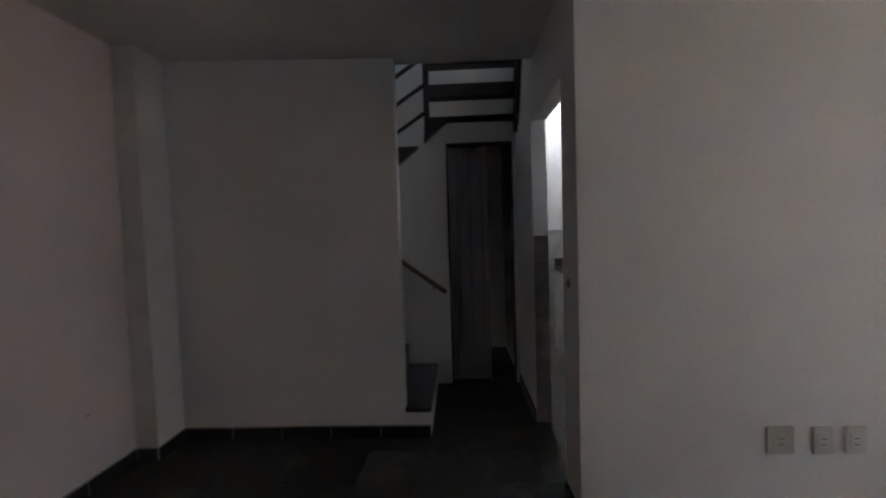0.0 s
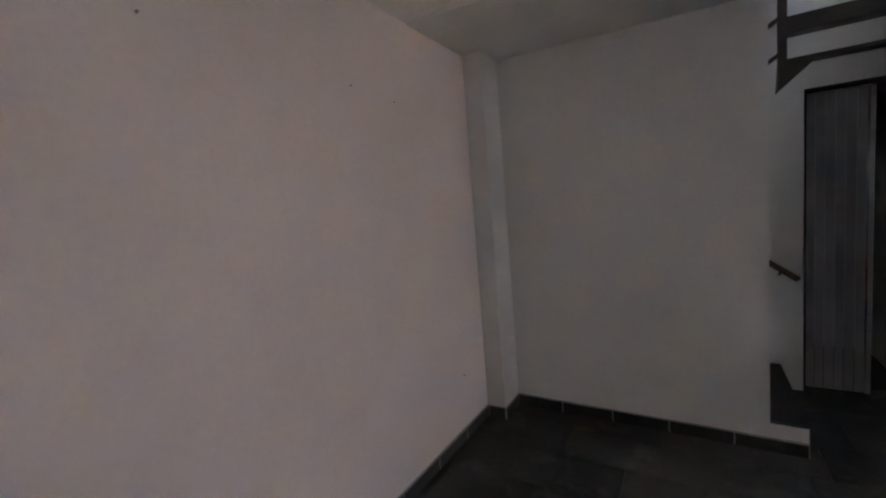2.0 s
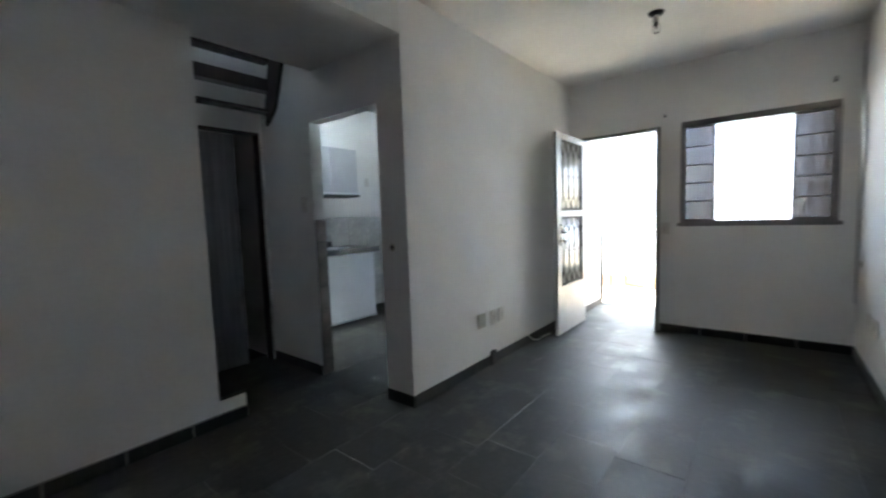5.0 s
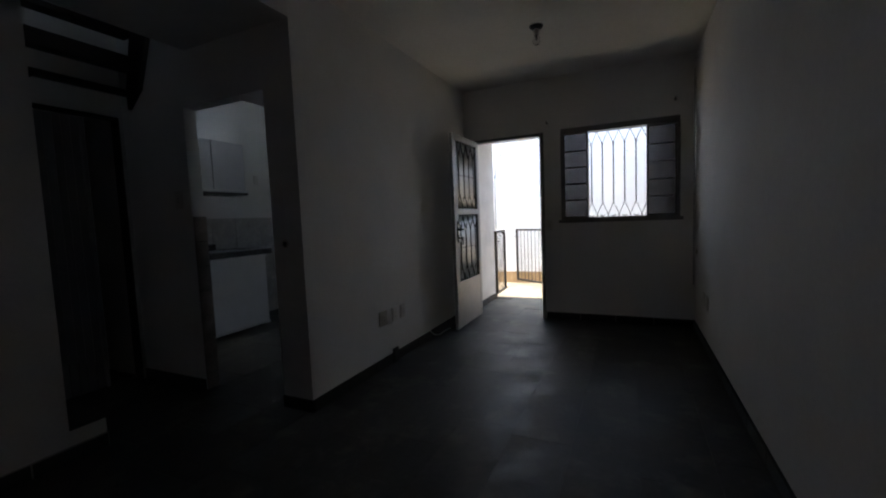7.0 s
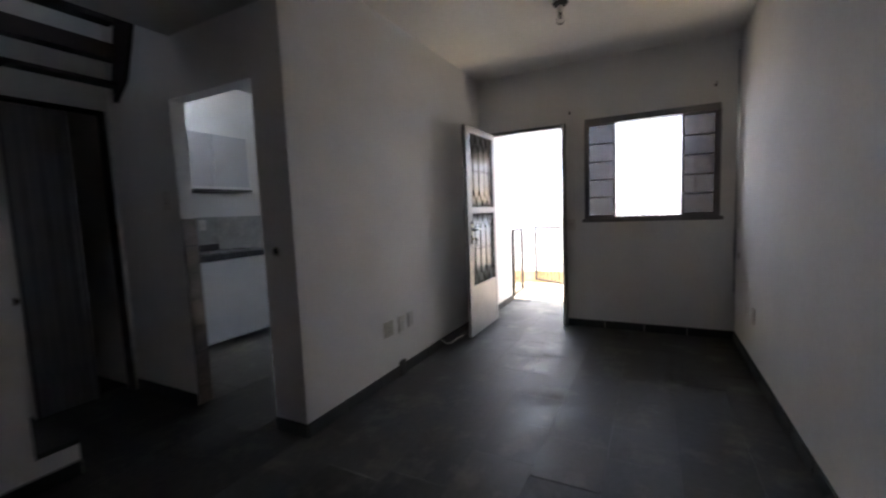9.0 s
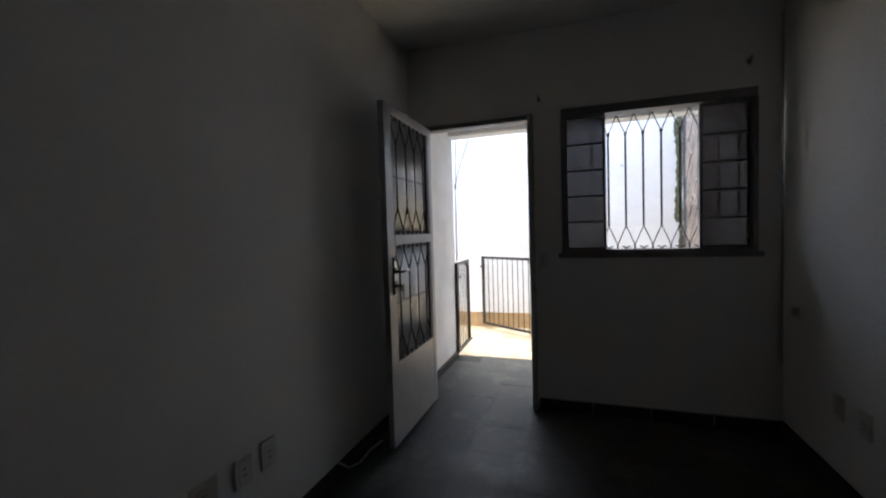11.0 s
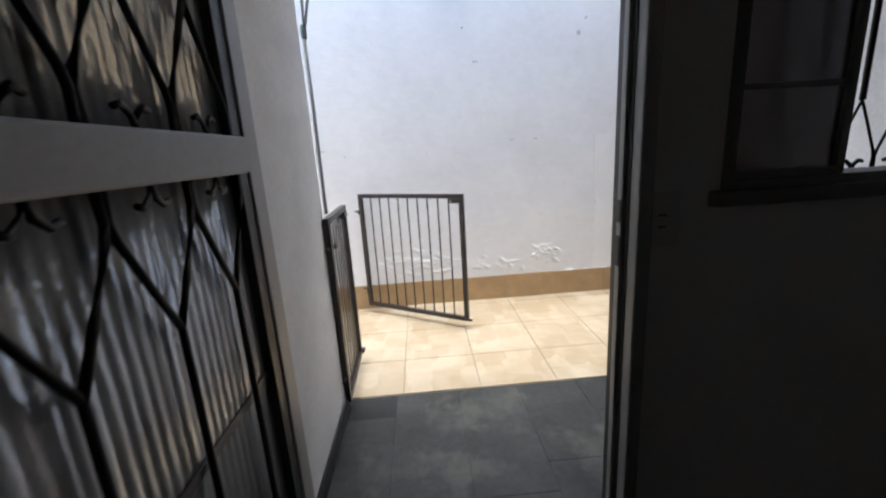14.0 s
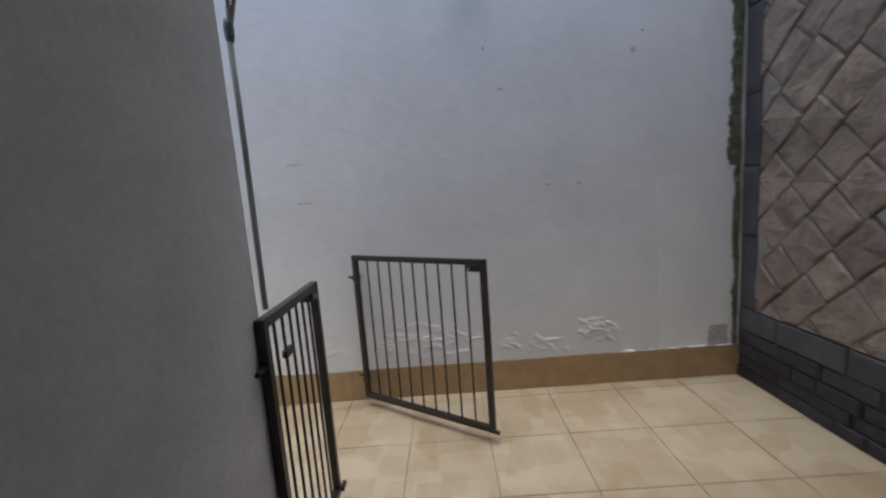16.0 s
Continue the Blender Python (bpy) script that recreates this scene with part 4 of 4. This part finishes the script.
for k, (y, z, w, h) in enumerate(((2.30, 1.56, 0.10, 0.008), (2.07, 1.27, 0.012, 0.012), (0.553, 1.322, 0.03, 0.010), (0.738, 1.326, 0.04, 0.012), (1.427, 1.258, 0.008, 0.010), (1.011, 1.915, 0.035, 0.012), (2.27, 1.32, 0.09, 0.009), (1.14, 1.513, 0.012, 0.008), (0.21, 2.08, 0.03, 0.03))):
    thing("plaster_chip", ragged(y - w / 2, y + w / 2, z - h / 2, z + h / 2, 5, w * 0.12, XY, 0.0012, 60 + k), CHIP, "small grey chip in the yard wall plaster", "chip", "", "chips in the yard wall")


def blister(y0, y1, z0, z1, count, high, seed):
    """Blistered paint: a sheet on the wall raised in overlapping shallow ridges that die out at its rim."""
    rnd = random.Random(seed)
    ridges = [(rnd.gauss((y0 + y1) / 2, (y1 - y0) * 0.2), rnd.gauss((z0 + z1) / 2, (z1 - z0) * 0.2), rnd.uniform(-0.5, 0.9), rnd.uniform(0.012, 0.06), rnd.uniform(0.006, 0.022), rnd.uniform(0.2, 1.0)) for _ in range(count)]
    ny, nz = int((y1 - y0) / 0.006), int((z1 - z0) / 0.006)
    bm = bmesh.new()
    grid = []
    for i in range(ny + 1):
        col = []
        for j in range(nz + 1):
            y, z, h = y0 + (y1 - y0) * i / ny, z0 + (z1 - z0) * j / nz, 0.0
            for a, b, turn, long, wide, amp in ridges:
                dy, dz = y - a, z - b
                if abs(dy) < 0.12 and abs(dz) < 0.12:
                    p, q = dy * math.cos(turn) + dz * math.sin(turn), dz * math.cos(turn) - dy * math.sin(turn)
                    e = (p / long) ** 2 + (q / wide) ** 2
                    if e < 4 and q < wide * 0.7:
                        h = max(h, amp * math.exp(-e))
            rim = min(1.0, 6 * min(i / ny, 1 - i / ny), 6 * min(j / nz, 1 - j / nz))
            col.append(bm.verts.new((XY + 0.0006 - (0.0002 + h * high) * rim, y, z)))
        grid.append(col)
    for p, q in zip(grid, grid[1:]):
        for j in range(nz):
            bm.faces.new((p[j], q[j], q[j + 1], p[j + 1]))
    bmesh.ops.recalc_face_normals(bm, faces=bm.faces)
    tagged(thing("flaking_paint", bm, PLASTER, "blistered white paint low on the yard wall", "flakes"), kind="stuff")


for k, (ya, yb, za, zb, count, high) in enumerate(((1.15, 2.0, 0.215, 0.52, 100, 0.008), (0.30, 0.62, 0.27, 0.47, 36, 0.010), (0.64, 0.92, 0.21, 0.40, 20, 0.008), (0.92, 1.15, 0.22, 0.40, 14, 0.008), (2.05, 2.5, 0.22, 0.5, 20, 0.005))):
    blister(ya, yb, za, zb, count, high, 30 + k)
tr = base("wall_conduit", "short white conduit behind the porch gate", "pipe", (5.0, 1.985, 0))
part("pipe", tube(bmesh.new(), [(0, 0, 0.0), (0, 0, 0.5), (-0.004, -0.006, 0.62)], 0.016, 10), PLATE, tr)
part("clip", tube(bmesh.new(), [(0, 0, 0.3), (0, 0, 0.325)], 0.020, 10), WINSTEEL, tr)

# ---- pieces: yard base tiles, stones, floor slabs ----
band = structure("yard_base_band", B((XY - 0.006, YST, 0), (XY, 6.05, 0.200)), TAN_JOINT, "tan tile band along the foot of the yard wall", "tiling")
for k in range(-10, 5):
    ya, yb = max(YST + 0.002, 1.672 - 0.428 * (k + 1)), 1.672 - 0.428 * k
    if yb - ya > 0.02 and ya < 6.0:
        part("base_tile", B((XY - 0.013, ya + 0.0012, 0), (XY - 0.004, min(yb, 6.05) - 0.0012, 0.203 + random.uniform(-0.004, 0.004)), 0.001), TANTILE, band)

tile_mesh = {}


def tile_at(x0, y0, x1, y1, z, material, parent, key, lift=0.0):
    w, d = round(x1 - x0, 3), round(y1 - y0, 3)
    if (key, w, d) not in tile_mesh:
        tile_mesh[(key, w, d)] = mesh(key, B((-w / 2, -d / 2, -0.006), (w / 2, d / 2, 0), 0.0007), material)
    ob = new(key, tile_mesh[(key, w, d)])
    ob.parent = parent
    ob.matrix_basis = pose((x0 + x1) / 2, (y0 + y1) / 2, z + lift, random.uniform(-0.05, 0.05), random.uniform(-0.05, 0.05), 0)
    return ob


P, g = 0.428, 0.0022
xs = [5.047, 5.419, 5.847, 6.275, XY - 0.013]
ys = [YST + 0.001] + [1.672 - P * k for k in range(4, -12, -1)]
for xa, xb in zip(xs, xs[1:]):
    for ya, yb in zip(ys, ys[1:]):
        if yb - ya > 0.03 and ya < 6.0:
            tile_at(xa + g, ya + g, xb - g, min(yb, 6.05) - g, 0.0, BEIGE, yard_floor, "floor_tile")

W, L = 0.326, 0.38
rnd = random.Random(5)
y = 1.704 - W * 7
while y < 4.8:
    ya, yb = max(y, YS), y + W
    xa0 = XW if y < 2.85 else (0.335 if y < 3.75 else XC + 0.1)
    xb0 = 5.045 if yb <= YP + 0.05 else KX
    x = xa0 - rnd.uniform(0, L)
    while x < xb0:
        w = L * rnd.choice((0.9, 1.0, 1.0, 1.12))
        xa, xb = max(x, xa0), min(x + w, xb0)
        if xb == 5.045:
            xb -= rnd.uniform(0.0, 0.022)
        if xb - xa > 0.04 and yb - ya > 0.04:
            tile_at(xa + 0.0007, ya + 0.0007, xb - 0.0007, yb - 0.0007, 0.0, SLATE, floor, "slate_slab", rnd.uniform(-0.0008, 0.0008))
        x += w
    y += W


def clipped(poly, lo, hi):
    """A convex polygon cut to a box of x and z."""
    for axis, bound, sign in ((0, lo[0], 1), (0, hi[0], -1), (1, lo[1], 1), (1, hi[1], -1)):
        out = []
        for p, q in zip(poly, poly[1:] + poly[:1]):
            a, b = sign * (p[axis] - bound), sign * (q[axis] - bound)
            if a >= 0:
                out.append(p)
            if a * b < 0:
                f = a / (a - b)
                out.append((p[0] + f * (q[0] - p[0]), p[1] + f * (q[1] - p[1])))
        poly = out
        if len(poly) < 3:
            return []
    return poly


def stone(poly, y, thick, material, parent, name, rnd, rough=0.006):
    """A rough-faced stone of any outline, its face pillowed and uneven."""
    cx, cz = sum(p[0] for p in poly) / len(poly), sum(p[1] for p in poly) / len(poly)
    bm = bmesh.new()
    back = [bm.verts.new((x, y, z)) for x, z in poly]
    edge = [bm.verts.new((cx + (x - cx) * 0.985, y + thick * 0.75 + rnd.uniform(-rough, rough) * 0.4, cz + (z - cz) * 0.985)) for x, z in poly]
    face = [bm.verts.new((cx + (x - cx) * 0.86, y + thick + rnd.uniform(-rough, rough), cz + (z - cz) * 0.86)) for x, z in poly]
    mid = bm.verts.new((cx + rnd.uniform(-0.02, 0.02), y + thick + rnd.uniform(-rough, rough) * 1.4, cz + rnd.uniform(-0.02, 0.02)))
    n = len(poly)
    for k in range(n):
        j = (k + 1) % n
        bm.faces.new((back[k], back[j], edge[j], edge[k]))
        bm.faces.new((edge[k], edge[j], face[j], face[k]))
        bm.faces.new((face[k], face[j], mid))
    bmesh.ops.recalc_face_normals(bm, faces=bm.faces)
    part(name, bm, material, parent)


def broken(poly, rnd):
    """The outline with two more corners on every side, worn inwards by a few millimetres."""
    cx, cz = sum(p[0] for p in poly) / len(poly), sum(p[1] for p in poly) / len(poly)
    out = []
    for p, q in zip(poly, poly[1:] + poly[:1]):
        for f in (0.0, 0.33, 0.67):
            x, z = p[0] + (q[0] - p[0]) * f, p[1] + (q[1] - p[1]) * f
            k = 1 - rnd.uniform(0.0, 0.028) * (1 if f else 0.6)
            out.append((cx + (x - cx) * k, cz + (z - cz) * k))
    return out


rnd = random.Random(21)
S = 0.195
lo, hi = (5.10, 0.465), (6.235, 3.68)
v = -3.0
while v < 3.0:
    wide = S * rnd.choice((0.85, 0.95, 1.0, 1.1))
    u = -3.0 - rnd.uniform(0, 0.3)
    while u < 3.0:
        long = S * rnd.choice((0.85, 1.0, 1.0, 1.25, 1.6))
        u0, u1, v0, v1 = u, u + long, v, v + wide
        u += long
        ga, gb, gc, gd = (rnd.choice((0.0004, 0.0008, 0.002, 0.0045)) for _ in range(4))
        q = [(u0 + ga, v0 + gb), (u1 - gc, v0 + gb), (u1 - gc, v1 - gd), (u0 + ga, v1 - gd)]
        c = 0.7071
        poly = [(5.75 - (a - b) * c, 1.9 + (a + b) * c) for a, b in q]
        poly = clipped(poly[::-1], lo, hi)
        if poly:
            poly = broken(poly, rnd)
            xs_, zs_ = [p[0] for p in poly], [p[1] for p in poly]
            if max(xs_) - min(xs_) > 0.02 and max(zs_) - min(zs_) > 0.02:
                stone(poly, YST - 0.012, rnd.uniform(0.009, 0.022), rnd.choice((STONE,) * 9 + (GREENSTONE,)), stone_wall, "stone", rnd, 0.006)
    v += wide
for z0, z1 in ((0.0, 0.075), (0.075, 0.15), (0.15, 0.235), (0.235, 0.32), (0.32, 0.46)):
    x = 5.10 - rnd.uniform(0, 0.2)
    while x < XY - 0.005:
        w = rnd.uniform(0.12, 0.34) if z1 < 0.4 else rnd.uniform(0.4, 0.6)
        a, b = max(5.10, x) + 0.002, min(XY - 0.014, x + w) - 0.002
        if b - a > 0.03:
            stone([(a, z0 + 0.002), (b, z0 + 0.002), (b, z1 - 0.002), (a, z1 - 0.002)], YST - 0.012, rnd.uniform(0.013, 0.025) if z1 < 0.4 else 0.022, BLOCK if z1 < 0.4 else EDGESTONE, stone_wall, "block", rnd, 0.004)
        x += w
z = 0.462
while z < 3.65:
    h = rnd.uniform(0.3, 0.5)
    stone([(6.24, z + 0.001), (XY - 0.014, z + 0.001), (XY - 0.014, z + h - 0.001), (6.24, z + h - 0.001)], YST - 0.012, rnd.uniform(0.012, 0.018), EDGESTONE, stone_wall, "block", rnd, 0.003)
    z += h

for k in range(int((KX - XC - 0.1) / 0.33) + 1):
    for j in range(4):
        xa, xb = XC + 0.102 + k * 0.33, min(XC + 0.102 + (k + 1) * 0.33 - 0.003, KX)
        if xb - xa > 0.03:
            part("tile", B((xa, KY - 0.012, j * 0.334 + 0.001), (xb, KY - 0.007, (j + 1) * 0.334 - 0.002)), WALLTILE, tiles)
